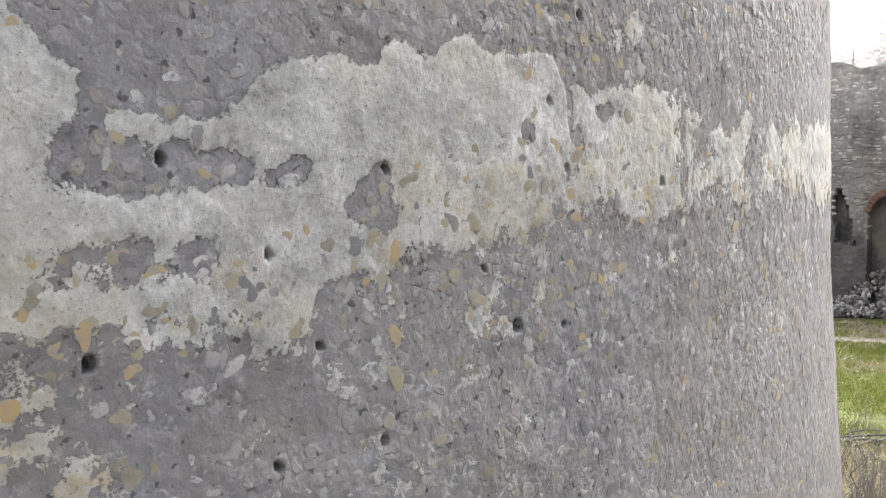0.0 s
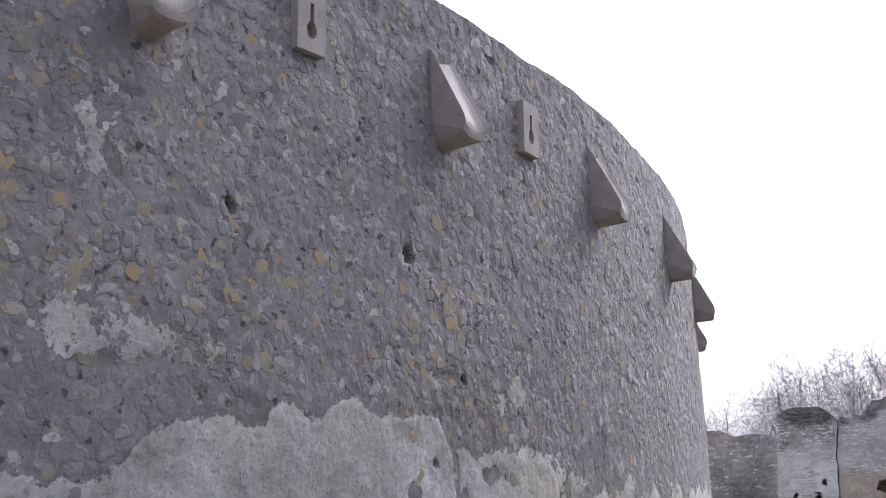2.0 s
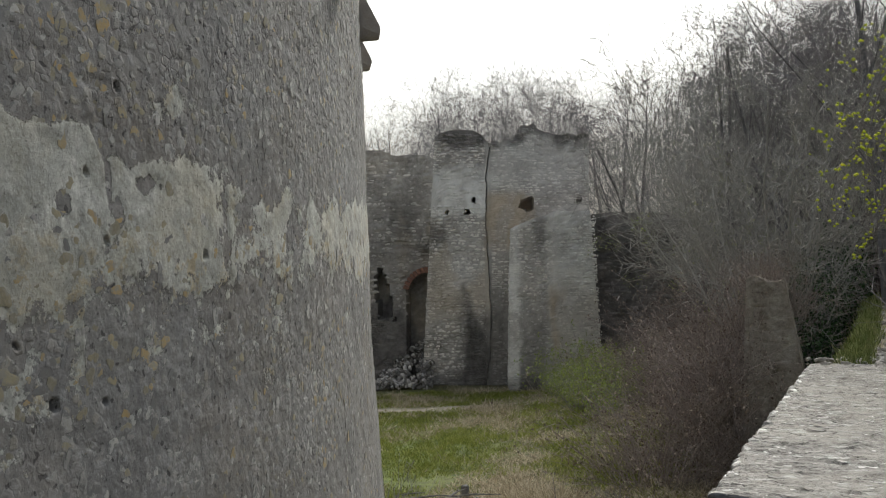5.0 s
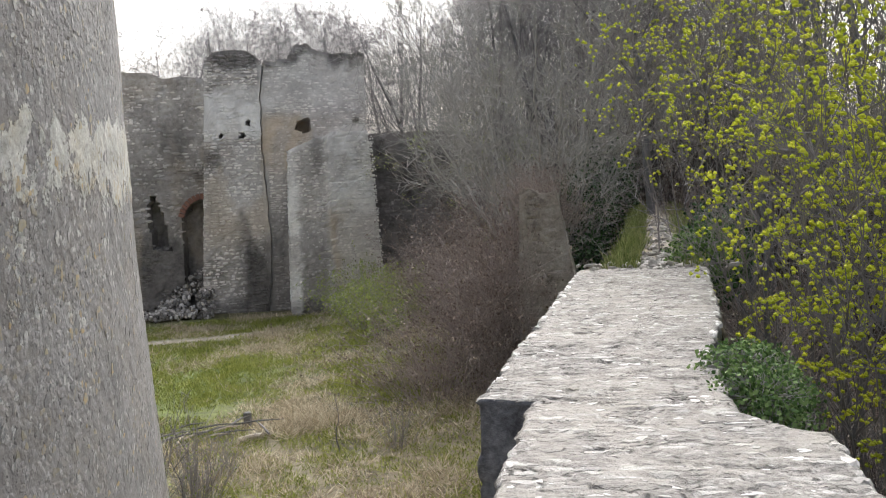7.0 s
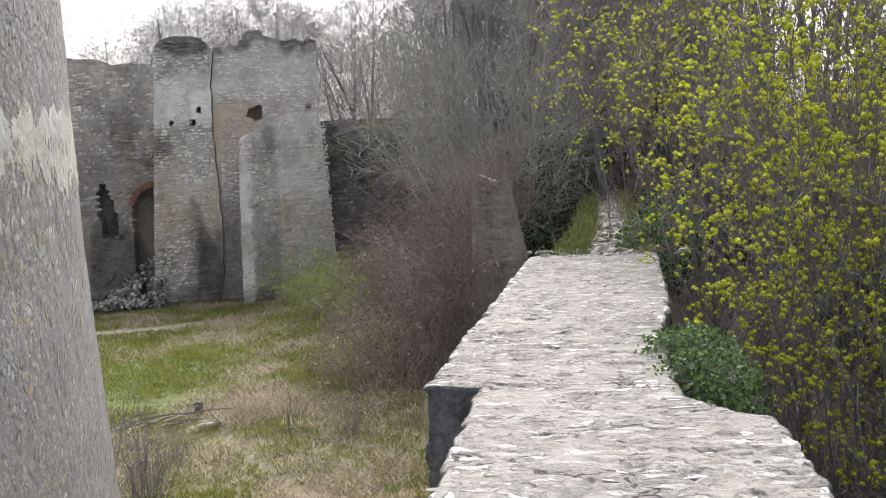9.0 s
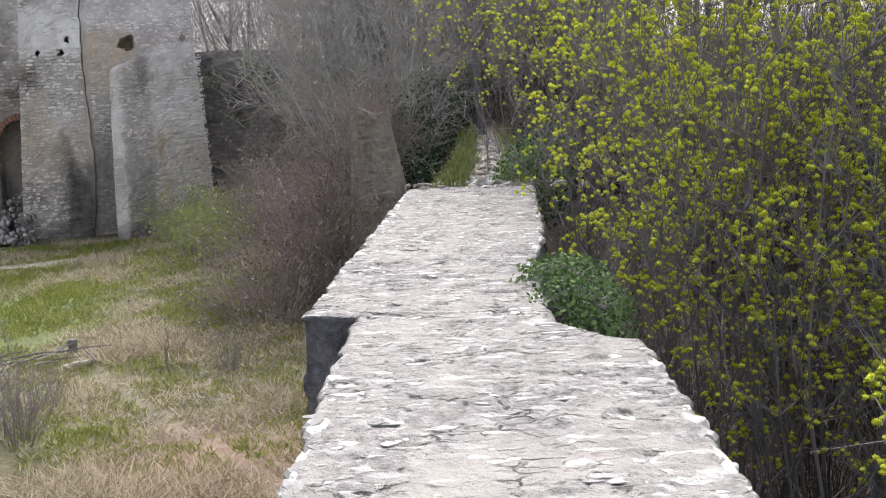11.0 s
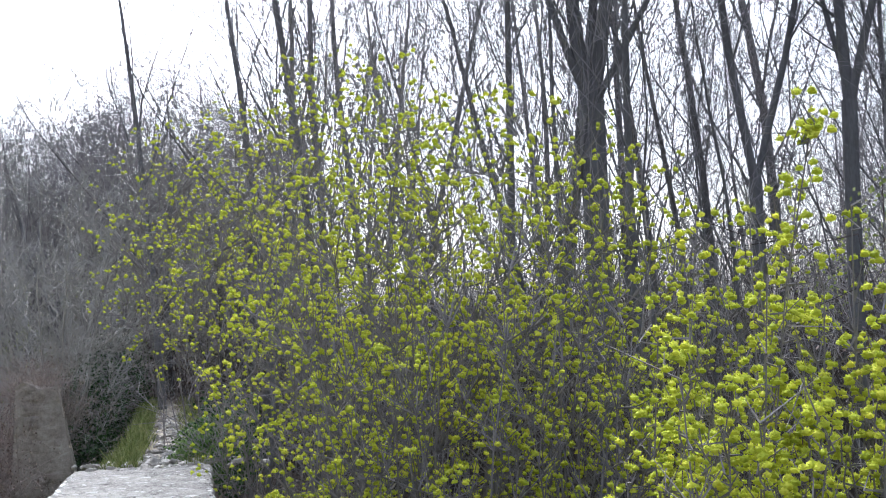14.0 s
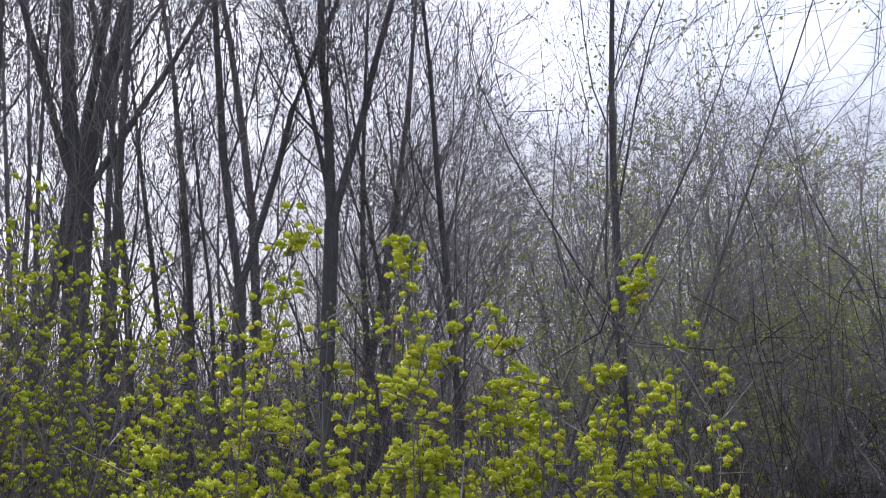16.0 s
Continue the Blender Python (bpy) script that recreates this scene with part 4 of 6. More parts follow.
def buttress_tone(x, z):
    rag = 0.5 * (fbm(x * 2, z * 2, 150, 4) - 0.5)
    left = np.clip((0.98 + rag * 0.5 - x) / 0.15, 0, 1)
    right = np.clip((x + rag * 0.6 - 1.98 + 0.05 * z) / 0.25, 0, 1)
    # Plaster, light coloured into the right face, and a paler top edge.
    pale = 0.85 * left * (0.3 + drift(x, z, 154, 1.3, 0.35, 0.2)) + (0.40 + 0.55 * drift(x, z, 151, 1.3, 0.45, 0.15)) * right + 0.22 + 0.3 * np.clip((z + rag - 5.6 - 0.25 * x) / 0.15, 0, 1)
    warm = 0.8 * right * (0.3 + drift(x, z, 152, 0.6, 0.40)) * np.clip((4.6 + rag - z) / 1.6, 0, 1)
    # Shade painted on the left-turned face, which is also darker at its foot.
    soot_shade = 0.5 * drift(x, z, 153, 1.6, 0.46, 0.2, 0.3) * (1 - right) * (1 - left) + 0.12 * (1 - right) * (1 - left) + 0.8 * np.clip((0.7 + rag - z) / 0.6, 0, 1) * (1 - right)
    return pale, warm, soot_shade


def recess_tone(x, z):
    # Dark drifts, and evenly darker below about 6 m.
    soot_shade = 0.95 * drift(x, z, 155, 0.55, 0.36, 0.14, 0.4) * np.clip((7.3 - z) / 1.2, 0, 1) + 0.45 * np.clip((6.2 - z) / 1.0, 0, 1) + 0.1
    return 0.3 * drift(x, z, 156, 0.9, 0.5) * np.clip((z - 5.5) / 1.5, 0, 1), 0.8 * drift(x, z, 157, 0.7, 0.42) * np.clip(1.2 - 0.1 * z, 0.3, 1), soot_shade


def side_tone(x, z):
    # The shade on this whole wall is put into its colour.
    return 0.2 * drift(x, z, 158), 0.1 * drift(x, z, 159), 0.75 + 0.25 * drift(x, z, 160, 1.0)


def ruin_slab(name, x0, x1, y0, y1, top, parent, label="", mat=None, seed=80, res=0.12, batter=(0.0, 0.0), rough=0.045, hole=None, tone=None, deep=0.9, crack=(0, 0), ridge=None):
    """A ragged masonry block with a broken top. top(x) gives its height; hole(x, z) is true where an opening passes through the front."""
    mat = mat or M_RUIN
    zt = 10.0
    nx, nz = max(4, int((x1 - x0) / res)), int(zt / res)
    faces_of = []
    bmv, bmf = [], []
    for sidek in ("front", "right", "left", "back"):
        n_a = nx if sidek in ("front", "back") else max(4, int((y1 - y0) / (res * 1.5)))
        a = np.linspace(0, 1, n_a)
        h = np.linspace(0, 1, nz)
        A, H = np.meshgrid(a, h, indexing="ij")
        if sidek == "front":
            X, Y = x0 + (x1 - x0) * A, np.full_like(A, y0)
        elif sidek == "back":
            X, Y = x1 - (x1 - x0) * A, np.full_like(A, y1)
        elif sidek == "right":
            X, Y = np.full_like(A, x1), y0 + (y1 - y0) * A
        else:
            X, Y = np.full_like(A, x0), y1 - (y1 - y0) * A
        T = top(X)
        Z = -0.3 + (T + 0.3) * H
        spread = (1 - H)
        fx = (X - x0) / (x1 - x0)
        X = X + spread * (fx * batter[1] - (1 - fx) * batter[0]) + 0.42 * (fbm(Z * 0.9, Z * 0, 171, 4) - 0.5) * (fx * crack[1] + (1 - fx) * crack[0])
        q = X if sidek in ("front", "back") else Y
        d, own = cells(q * 2.6, Z * 4.5, seed)
        disp = rough * (np.clip(d * 2.5, 0, 1) * own + 2.0 * (fbm(q * 0.8, Z * 0.8, seed + 2, 4) - 0.5)) - np.clip(fbm(q * 1.5, Z * 1.5, seed + 4, 3) - 0.62, 0, 1) * rough * 5
        edge = np.minimum(A, 1 - A) * (x1 - x0)
        disp = disp * np.clip(edge / 0.2, 0.15, 1)
        if sidek == "front":
            Y = Y - disp
            if ridge:
                Y = Y - ridge[1] * np.clip(1 - np.abs(X - ridge[0]) / np.where(X < ridge[0], ridge[0] - x0 + 0.3, x1 - ridge[0] + 0.5), 0, 1)
            if hole is not None:
                Y = np.where(hole(X, Z), Y + deep, Y)
        elif sidek == "back":
            Y = Y + disp
        elif sidek == "right":
            X = X + disp
        else:
            X = X - disp
        base = len(bmv)
        bmv.extend(np.stack([X.ravel(), Y.ravel(), Z.ravel()], 1).tolist())
        bmf.extend((grid_faces(n_a, nz) + base).tolist())
        if sidek == "front":
            front = [base + i * nz + nz - 1 for i in range(nx)]
        if sidek == "back":
            back = [base + i * nz + nz - 1 for i in range(nx)][::-1]
    for i in range(nx - 1):
        bmf.append((front[i], front[i + 1], back[i + 1], back[i]))
    pts = np.array(bmv)
    ob = mesh_object(name, pts, bmf, mat, parent, label)
    if tone:
        set_tone(ob, tone, 0.85)
    return ob


def ruin_stones(parent, x0, x1, y, z0, z1, top, seed, size=0.17, keep=0.75, batter=(0, 0), label="", skip=None, tone=None, ridge=None, mat=None):
    """Rough courses of stones set into a front."""
    rng = random.Random(seed)
    shapes, poses = [], []
    z = z0
    while z < z1:
        h = size * rng.uniform(0.42, 0.85)
        x = x0
        while x < x1:
            w = min(size * rng.uniform(0.45, 2.0), max(x1 - x, 0.05))
            cx = x + w / 2
            spread = 1 - z / 9.5
            fx = (cx - x0) / (x1 - x0)
            px = cx + spread * (fx * batter[1] - (1 - fx) * batter[0])
            if rng.random() < keep and z < float(top(np.array(cx))) - 0.12 and not (skip and skip(px, z)):
                out = ridge[1] * max(0.0, 1 - abs(px - ridge[0]) / (ridge[0] - x0 + 0.3 if px < ridge[0] else x1 - ridge[0] + 0.5)) if ridge else 0.0
                poses.append(Matrix.Translation((px, y - out, z + rng.uniform(-0.25, 0.25) * h)) @ Matrix.Rotation(radians(90), 4, "X") @ Matrix.Rotation(rng.gauss(0, 0.07), 4, "Z") @ Matrix.Diagonal((w * 1.04, h * rng.uniform(0.8, 1.2), rng.uniform(0.05, 0.16), 1)))
                shapes.append(STONES[rng.randrange(len(STONES))])
            x += w
        z += h
    ob = joined_stones("masonry", shapes, poses, mat or M_RUIN_STONE, parent, label)
    if tone:
        set_tone(ob, tone)


def build_ruin():
    ruin = empty("ruined_gatehouse")
    ruin.matrix_world = RUIN
    tagged(ruin, "roofless ruined stone gatehouse with broken rounded tops", "ruin", kind="structure")
    nz = lambda x, s: 0.35 * (fbm(x * 1.6, x * 0, s, 4) - 0.5)
    arch = lambda x, z: (np.abs(x + 2.55) < 0.72) & (z < 3.35 + np.sqrt(np.maximum(0, 0.72 ** 2 - (x + 2.55) ** 2)) * 1.15)
    niche = lambda x, z: arch(x, z) | (np.abs(x + 4.25 + 0.15 * (z - 3.4)) < 0.26 * np.clip((4.5 - z) / 0.9, 0, 1)) & (z > 2.4)
    t_rec = lambda x: 8.95 - 0.45 * np.clip((x + 5) / 3, 0, 1) + nz(x, 101)
    t_slim = lambda x: 8.95 + 0.55 * np.clip(1 - (np.abs(x + 1.25) / 0.98) ** 5, 0, 1) + nz(x, 103) * 0.25
    t_broad = lambda x: 9.08 + 0.62 * np.exp(-(np.abs(x - 1.32) / 0.55) ** 3) + 0.22 * np.clip((x - 1.7) / 0.3, 0, 1) + nz(x * 1.7, 105) * 0.6 + 0.16 * (vnoise(x * 4.5, x * 0, 106) - 0.5)
    t_butt = lambda x: 5.8 + 0.62 * np.clip((x - 0.6) / 1.6, 0, 1) + nz(x, 107) * 0.4
    putlog = lambda x, z: (np.abs(z - 6.45) < 0.07) & ((np.abs(x + 1.7) < 0.07) | (np.abs(x + 0.95) < 0.07)) | (np.abs(z - 6.9) < 0.06) & (np.abs(x + 0.75) < 0.06)
    window = lambda x, z: (np.abs(x - 1.25) < 0.24) & (np.abs(z - 6.75) < 0.16 + 0.08 * (x > 1.2)) | (np.abs(x - 3.15) < 0.1) & (np.abs(z - 6.85) < 0.14)
    ruin_slab("recessed_wall", -9.0, -1.9, 1.2, 2.4, t_rec, ruin, "brown stone wall, darker below, with grass on top", seed=90, hole=niche, tone=recess_tone, deep=0.75)
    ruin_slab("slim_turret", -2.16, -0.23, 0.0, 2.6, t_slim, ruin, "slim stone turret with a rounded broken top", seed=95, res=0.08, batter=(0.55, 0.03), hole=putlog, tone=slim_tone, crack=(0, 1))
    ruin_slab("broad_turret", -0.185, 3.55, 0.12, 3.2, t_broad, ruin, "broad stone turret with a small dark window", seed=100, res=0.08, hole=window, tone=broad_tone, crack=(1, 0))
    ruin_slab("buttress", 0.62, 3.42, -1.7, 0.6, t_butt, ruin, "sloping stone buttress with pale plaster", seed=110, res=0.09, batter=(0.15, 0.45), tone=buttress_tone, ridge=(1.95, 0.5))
    ruin_slab("side_wall", 3.5, 12.0, 0.2, 1.2, lambda x: 6.4 + nz(x, 109) * 0.5, ruin, "rubble wall with shade in its colour, half hidden by brush", seed=115, tone=side_tone)
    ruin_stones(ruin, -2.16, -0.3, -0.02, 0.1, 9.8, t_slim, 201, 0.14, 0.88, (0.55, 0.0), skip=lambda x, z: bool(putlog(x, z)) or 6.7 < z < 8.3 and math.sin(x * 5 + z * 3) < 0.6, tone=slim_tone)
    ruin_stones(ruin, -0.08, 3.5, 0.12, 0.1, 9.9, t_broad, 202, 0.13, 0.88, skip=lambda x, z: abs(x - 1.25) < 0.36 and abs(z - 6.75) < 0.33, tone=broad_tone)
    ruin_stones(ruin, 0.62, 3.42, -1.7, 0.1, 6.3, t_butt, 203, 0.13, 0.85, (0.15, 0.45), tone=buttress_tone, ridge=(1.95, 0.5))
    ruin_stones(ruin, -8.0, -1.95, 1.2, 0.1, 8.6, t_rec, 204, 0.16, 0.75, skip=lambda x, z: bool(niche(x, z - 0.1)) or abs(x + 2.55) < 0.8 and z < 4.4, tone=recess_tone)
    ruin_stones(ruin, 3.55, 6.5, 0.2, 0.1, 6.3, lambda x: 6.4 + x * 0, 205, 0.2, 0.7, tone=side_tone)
    # brick ring of the arch
    brick = None
    for i in range(9):
        a = radians(82 + 80 * i / 8)
        m = Matrix.Translation((-2.55 + 0.84 * math.cos(a), 1.12, 3.35 + 0.84 * 1.15 * math.sin(a))) @ Matrix.Rotation(-a, 4, "Y")
        if brick is None:
            bm = bmesh.new()
            bmesh.ops.create_cube(bm, size=1.0, matrix=Matrix.Diagonal((0.22, 0.2, 0.13, 1)))
            bmesh.ops.bevel(bm, geom=bm.edges[:], offset=0.012, segments=1, affect="EDGES")
            brick = part("brick", bm, M_BRICK, ruin)
            brick.matrix_local = m
        else:
            c = new("brick", brick.data)
            c.parent = ruin
            c.matrix_local = m
    # fallen rubble below the recess
    rng = random.Random(31)
    shapes, poses = [], []
    for i in range(560):
        x = -2.3 - 2.9 * rng.random() ** 1.3
        k = rng.random()
        y = 1.1 - 2.2 * k
        z = 2.0 * (1 - k) ** 1.2 * max(0.0, 1 - (-2.3 - x) / 2.3) + 0.04 + 0.12 * rng.random()
        poses.append(Matrix.Translation((x, y, z)) @ Euler((rng.random() * 6, rng.random() * 6, rng.random() * 6)).to_matrix().to_4x4() @ Matrix.Scale(rng.uniform(0.07, 0.24), 4))
        shapes.append(STONES[rng.randrange(len(STONES))])
    heap = joined_stones("rubble_heap", shapes, poses, M_RUBBLE_DARK, None)
    heap.matrix_world = RUIN
    tagged(heap, "heap of fallen rubble stones below the ruined wall", "rubble", kind="stuff")
    return ruin


rng_s = random.Random(5)
STONE_MESHES = [stone_mesh("stone", rng_s, None) for _ in range(10)]
STONES = [(v, f) for _, v, f in STONE_MESHES]
ruin = build_ruin()


# ---- bare trees ----
UP = Vector((0, 0, 1))


def grow(wood, fine, p, d, length, rad, level, rng, shape):
    """A limb with its side limbs. shape: clear (bare share of the trunk), angle (degrees off the parent), long (limb length), lift (pull
    towards the light), wind (sweep along local x), counts (side limbs per level), depth (the level of the last twigs)."""
    if level == shape["depth"]:
        fine.spike(p, p + (d + UP * 0.12).normalized() * length, max(rad, 0.0062))
        return
    n = (9, 6, 4, 2)[level]
    lift = (0.03, 0.14, 0.07, 0.05)[level] * shape["lift"]
    wob = (0.048, 0.10, 0.13, 0.16)[level] * shape["wob"]
    pts, radii, q, dd = [p.copy()], [rad], p.copy(), d.copy()
    for i in range(n):
        dd = (dd + Vector((rng.gauss(0, wob) + shape["wind"] * (0.006, 0.07, 0.04, 0.0)[level], rng.gauss(0, wob), rng.gauss(0, wob * 0.6) + lift))).normalized()
        q = q + dd * (length / n)
        pts.append(q.copy())
        t = (i + 1) / n
        radii.append(max(0.0045, rad * (1 - 0.9 * t ** 1.25 if level == 0 else 1 - 0.82 * t)))
    (wood if level < 2 else fine).tube(pts, radii, (8, 5, 3, 3)[level])
    count = shape["counts"][level] + rng.randint(-1, 1)
    turn = rng.uniform(0, 6.28)
    for c in range(count):
        lo = shape["clear"] if level == 0 else 0.16
        t = min(0.985, lo + (1 - lo) * (c + rng.random()) / count)
        i = min(int(t * n), n - 1)
        start = pts[i].lerp(pts[i + 1], t * n - i)
        r = radii[i] * (1 - (t * n - i)) + radii[i + 1] * (t * n - i)
        along = (pts[i + 1] - pts[i]).normalized()
        turn += 2.4 + rng.gauss(0, 0.5)
        u = along.orthogonal().normalized()
        side = u * math.cos(turn) + along.cross(u) * math.sin(turn)
        ang = radians(shape["angle"] * rng.uniform(0.65, 1.3) * (1.15 - 0.4 * t if level == 0 else 1.2))
        nd = along * math.cos(ang) + side * math.sin(ang)
        if level == 0:
            ln = length * shape["long"] * (0.40 - 0.23 * t) * rng.uniform(0.6, 1.2)
        else:
            ln = length * ((0.72 - 0.28 * t) if level == 1 else (0.95 - 0.3 * t)) * rng.uniform(0.6, 1.2)
        grow(wood, fine, start, nd, ln, max(r * rng.uniform(0.2, 0.38) if level == 0 else r * rng.uniform(0.34, 0.55), 0.0058), level + 1, rng, shape)


def tree_shape(**given):
    return {"clear": 0.28, "angle": 38, "long": 1.0, "lift": 1.0, "wob": 1.0, "wind": 0.0, "counts": (18, 8, 7, 0), "depth": 3, **given}


def build_tree(seed, height, rad, lean=0.0, fork=None, label="tall bare woodland tree with dark grey bark", group="bare woodland trees", bark=None, limbs=None, **given):
    """fork: height at which the trunk parts; limbs: (lean, thickness, length) of each arm of the fork."""
    rng = random.Random(seed)
    shape = tree_shape(**given)
    tree = empty("bare_tree")
    wood, fine = Soup(), Soup()
    if fork:
        base = [Vector((0, 0, -0.3)), Vector((0, 0, 0.15)), Vector((0.02, 0, fork * 0.35)), Vector((lean * fork * 0.6, 0.03, fork * 0.7)), Vector((lean * fork, 0, fork))]
        wood.tube(base, [rad * 1.5, rad * 1.15, rad * 1.0, rad * 0.96, rad * 0.98], 10)
        for sx, k, share in limbs or ((-0.13, 0.66, 1.0), (0.2, 0.62, 0.95)):
            grow(wood, fine, base[-1] - Vector((0, 0, rad * 0.8)), Vector((sx + lean, rng.uniform(-0.15, 0.15), 1)).normalized(), (height - fork) * share, rad * k, 0, rng, {**shape, "clear": 0.14})
    else:
        wood.tube([Vector((0, 0, -0.3)), Vector((0, 0, 0.3))], [rad * 1.4, rad * 1.02], 8)
        grow(wood, fine, Vector((0, 0, 0.28)), Vector((lean, rng.uniform(-0.04, 0.04), 1)).normalized(), height, rad, 0, rng, shape)
    wood.made("trunk", bark or M_BARK, tree, smooth=True)
    fine.made("crown", M_TWIG, tree, "bare branching twigs")
    return tagged(tree, label, "tree", group)


def at_polar(az, dist):
    a = radians(az)
    x, y = dist * math.sin(a), dist * math.cos(a)
    return x, y, float(ground_z(x, y))


def tree_pose(az, dist, spin, scale):
    return pose(*at_polar(az, dist), 0, 0, spin) @ Matrix.Scale(scale, 4)


PLACED = set()


def place_tree(kind, az, dist, scale, spin):
    """The first call sets the thing itself down, later ones a copy."""
    m = tree_pose(az, dist, spin, scale)
    if kind.name in PLACED:
        copy_thing(kind, m).matrix_basis = m
    else:
        PLACED.add(kind.name)
        kind.matrix_basis = m


def scatter(rng, n, az0, az1, d0, d1, s0, s1):
    return [(az0 + (az1 - az0) * (i + rng.random()) / n, rng.uniform(d0, d1), rng.uniform(s0, s1)) for i in range(n)]


rng_w = random.Random(7)
FAR_TREES = [build_tree(170 + i, h, 0.16, 0.02, fork=f, label="bare broad-crowned tree on the far slope", group="bare trees on the far slope", long=1.7, angle=50, wob=1.6, lift=0.8, counts=(10, 9, 9, 0))
             for i, (h, f) in enumerate(((12, 3.2), (13, 4.0), (11, 2.6)))]
TALL = [build_tree(100 + i, h, r, ln, angle=an, long=lo) for i, (h, r, ln, an, lo) in enumerate(((15, 0.095, 0.03, 32, 1.1), (17, 0.115, -0.04, 36, 1.2), (16, 0.085, 0.0, 30, 1.1), (14, 0.08, 0.06, 38, 1.3), (18, 0.14, 0.03, 34, 1.1)))]
LEANERS = [build_tree(190 + i, h, r, ln, label="bare tree leaning out with sweeping branches", long=1.6, angle=42, wind=1.0, lift=0.9, clear=0.2, wob=1.3) for i, (h, r, ln) in enumerate(((13, 0.09, 0.08), (12, 0.07, 0.14), (14, 0.095, 0.0)))]
POLES = [build_tree(150 + i, h, r, ln, label="slim bare young tree with thin trunk", group="slim young trees", counts=(13, 6, 7, 0), clear=0.12, long=0.75, angle=40, wob=1.3) for i, (h, r, ln) in enumerate(((9, 0.05, 0.05), (11, 0.06, 0.08), (8, 0.042, 0.16), (10, 0.05, -0.06)))]

for az, d, sc in scatter(rng_w, 9, 14, 30, 49, 56, 0.8, 0.98) + scatter(rng_w, 12, 14, 33, 54, 68, 0.9, 1.05) + scatter(rng_w, 9, 29, 41, 46, 58, 0.85, 1.0) + scatter(rng_w, 5, 34.5, 42, 33, 42, 0.75, 0.9) + scatter(rng_w, 9, 40, 50, 36, 58, 0.8, 1.1) + scatter(rng_w, 6, 36, 50, 33, 44, 0.85, 1.1):
    place_tree(FAR_TREES[rng_w.randrange(3)], az, d, sc, rng_w.uniform(0, 360))
for az, d, sc in scatter(rng_w, 11, 49, 78, 21, 34, 0.85, 1.1) + scatter(rng_w, 10, 44, 58, 28, 50, 0.95, 1.15) + scatter(rng_w, 9, 56, 84, 36, 62, 0.85, 1.05) + scatter(rng_w, 12, 46, 92, 60, 90, 0.85, 1.1):
    place_tree(TALL[rng_w.randrange(5)], az, d, sc, rng_w.uniform(0, 360))
for az, d, sc in scatter(rng_w, 17, 77, 92, 26, 52, 0.8, 1.05) + scatter(rng_w, 18, 92, 113, 23, 40, 0.55, 0.75):
    place_tree(LEANERS[rng_w.randrange(3)], az, d, sc, -az + rng_w.uniform(-35, 35))
for az, d, sc in scatter(rng_w, 26, 49, 80, 15, 34, 0.75, 1.1) + scatter(rng_w, 16, 78, 94, 14, 34, 0.7, 0.95) + scatter(rng_w, 10, 93, 113, 13, 18, 0.4, 0.6) + scatter(rng_w, 34, 93, 114, 18, 30, 0.75, 1.0):
    place_tree(POLES[rng_w.randrange(4)], az, d, sc, rng_w.uniform(0, 360))

# trunks that stand out at the wood's edge: azimuth, distance, scale, kind
for az, d, sc, k in ((51.6, 19, 1.0, 0), (55.3, 22, 0.95, 2), (59.7, 18, 0.95, 0), (62.0, 17.5, 0.9, 4), (63.4, 19, 0.9, 2), (67.5, 16.5, 0.95, 2), (70.2, 22, 0.95, 3), (84.3, 19, 0.9, 2), (81.5, 21, 0.85, 3)):
    place_tree(TALL[k], az, d, sc, rng_w.uniform(0, 360))
for az, d, sc, k in ((94.6, 17.5, 0.5, 1), (80.0, 20, 0.9, 2), (86.8, 24, 0.85, 0)):
    place_tree(LEANERS[k], az, d, sc, -az)
for thing, az, d in (
        (build_tree(300, 17.5, 0.195, 0.0, fork=8.0, label="thick forked bare tree with dark bark", long=0.9, angle=34, counts=(12, 7, 6, 0), limbs=((-0.16, 0.62, 1.0), (0.20, 0.58, 0.95), (0.62, 0.30, 0.55), (-0.30, 0.34, 0.8))), 65.5, 17.0),
        (build_tree(301, 16, 0.10, 0.0, fork=6.6, label="bare tree parting into two bowed trunks", long=0.9, angle=36, wob=1.5, limbs=((-0.17, 0.66, 1.0), (0.13, 0.6, 0.95))), 73.0, 17.5),
        (build_tree(302, 16, 0.115, 0.02, fork=7.6, label="bare tree forked high above the undergrowth", long=1.0, angle=36, limbs=((0.0, 0.72, 1.0), (0.2, 0.55, 0.9), (-0.18, 0.4, 0.7))), 76.9, 17.5),
        (build_tree(303, 13.5, 0.095, 0.07, label="bare tree with branches fanned out to one side", long=1.7, angle=40, wind=0.8, clear=0.22, wob=0.8), 90.2, 17.0)):
    place_tree(thing, az, d, 1.0, -az)
CROOKED = [build_tree(310 + i, h, 0.09, ln, label="low crooked tree with a bowed dark trunk", clear=0.25, long=1.1, angle=46, wind=1.3, wob=1.6, lift=1.1) for i, (h, ln) in enumerate(((6.0, 0.45), (5.0, 0.75)))]
for az, d, sc, k in ((98.6, 15, 1.0, 0), (101.5, 16, 0.95, 1), (96.4, 19, 0.9, 1), (104.0, 18, 1.0, 0), (107.5, 17, 1.0, 1), (94.4, 18, 1.0, 0), (99.8, 20, 1.1, 1), (103, 14, 0.8, 0), (106, 21, 1.1, 0)):
    place_tree(CROOKED[k], az, d, sc, -az)


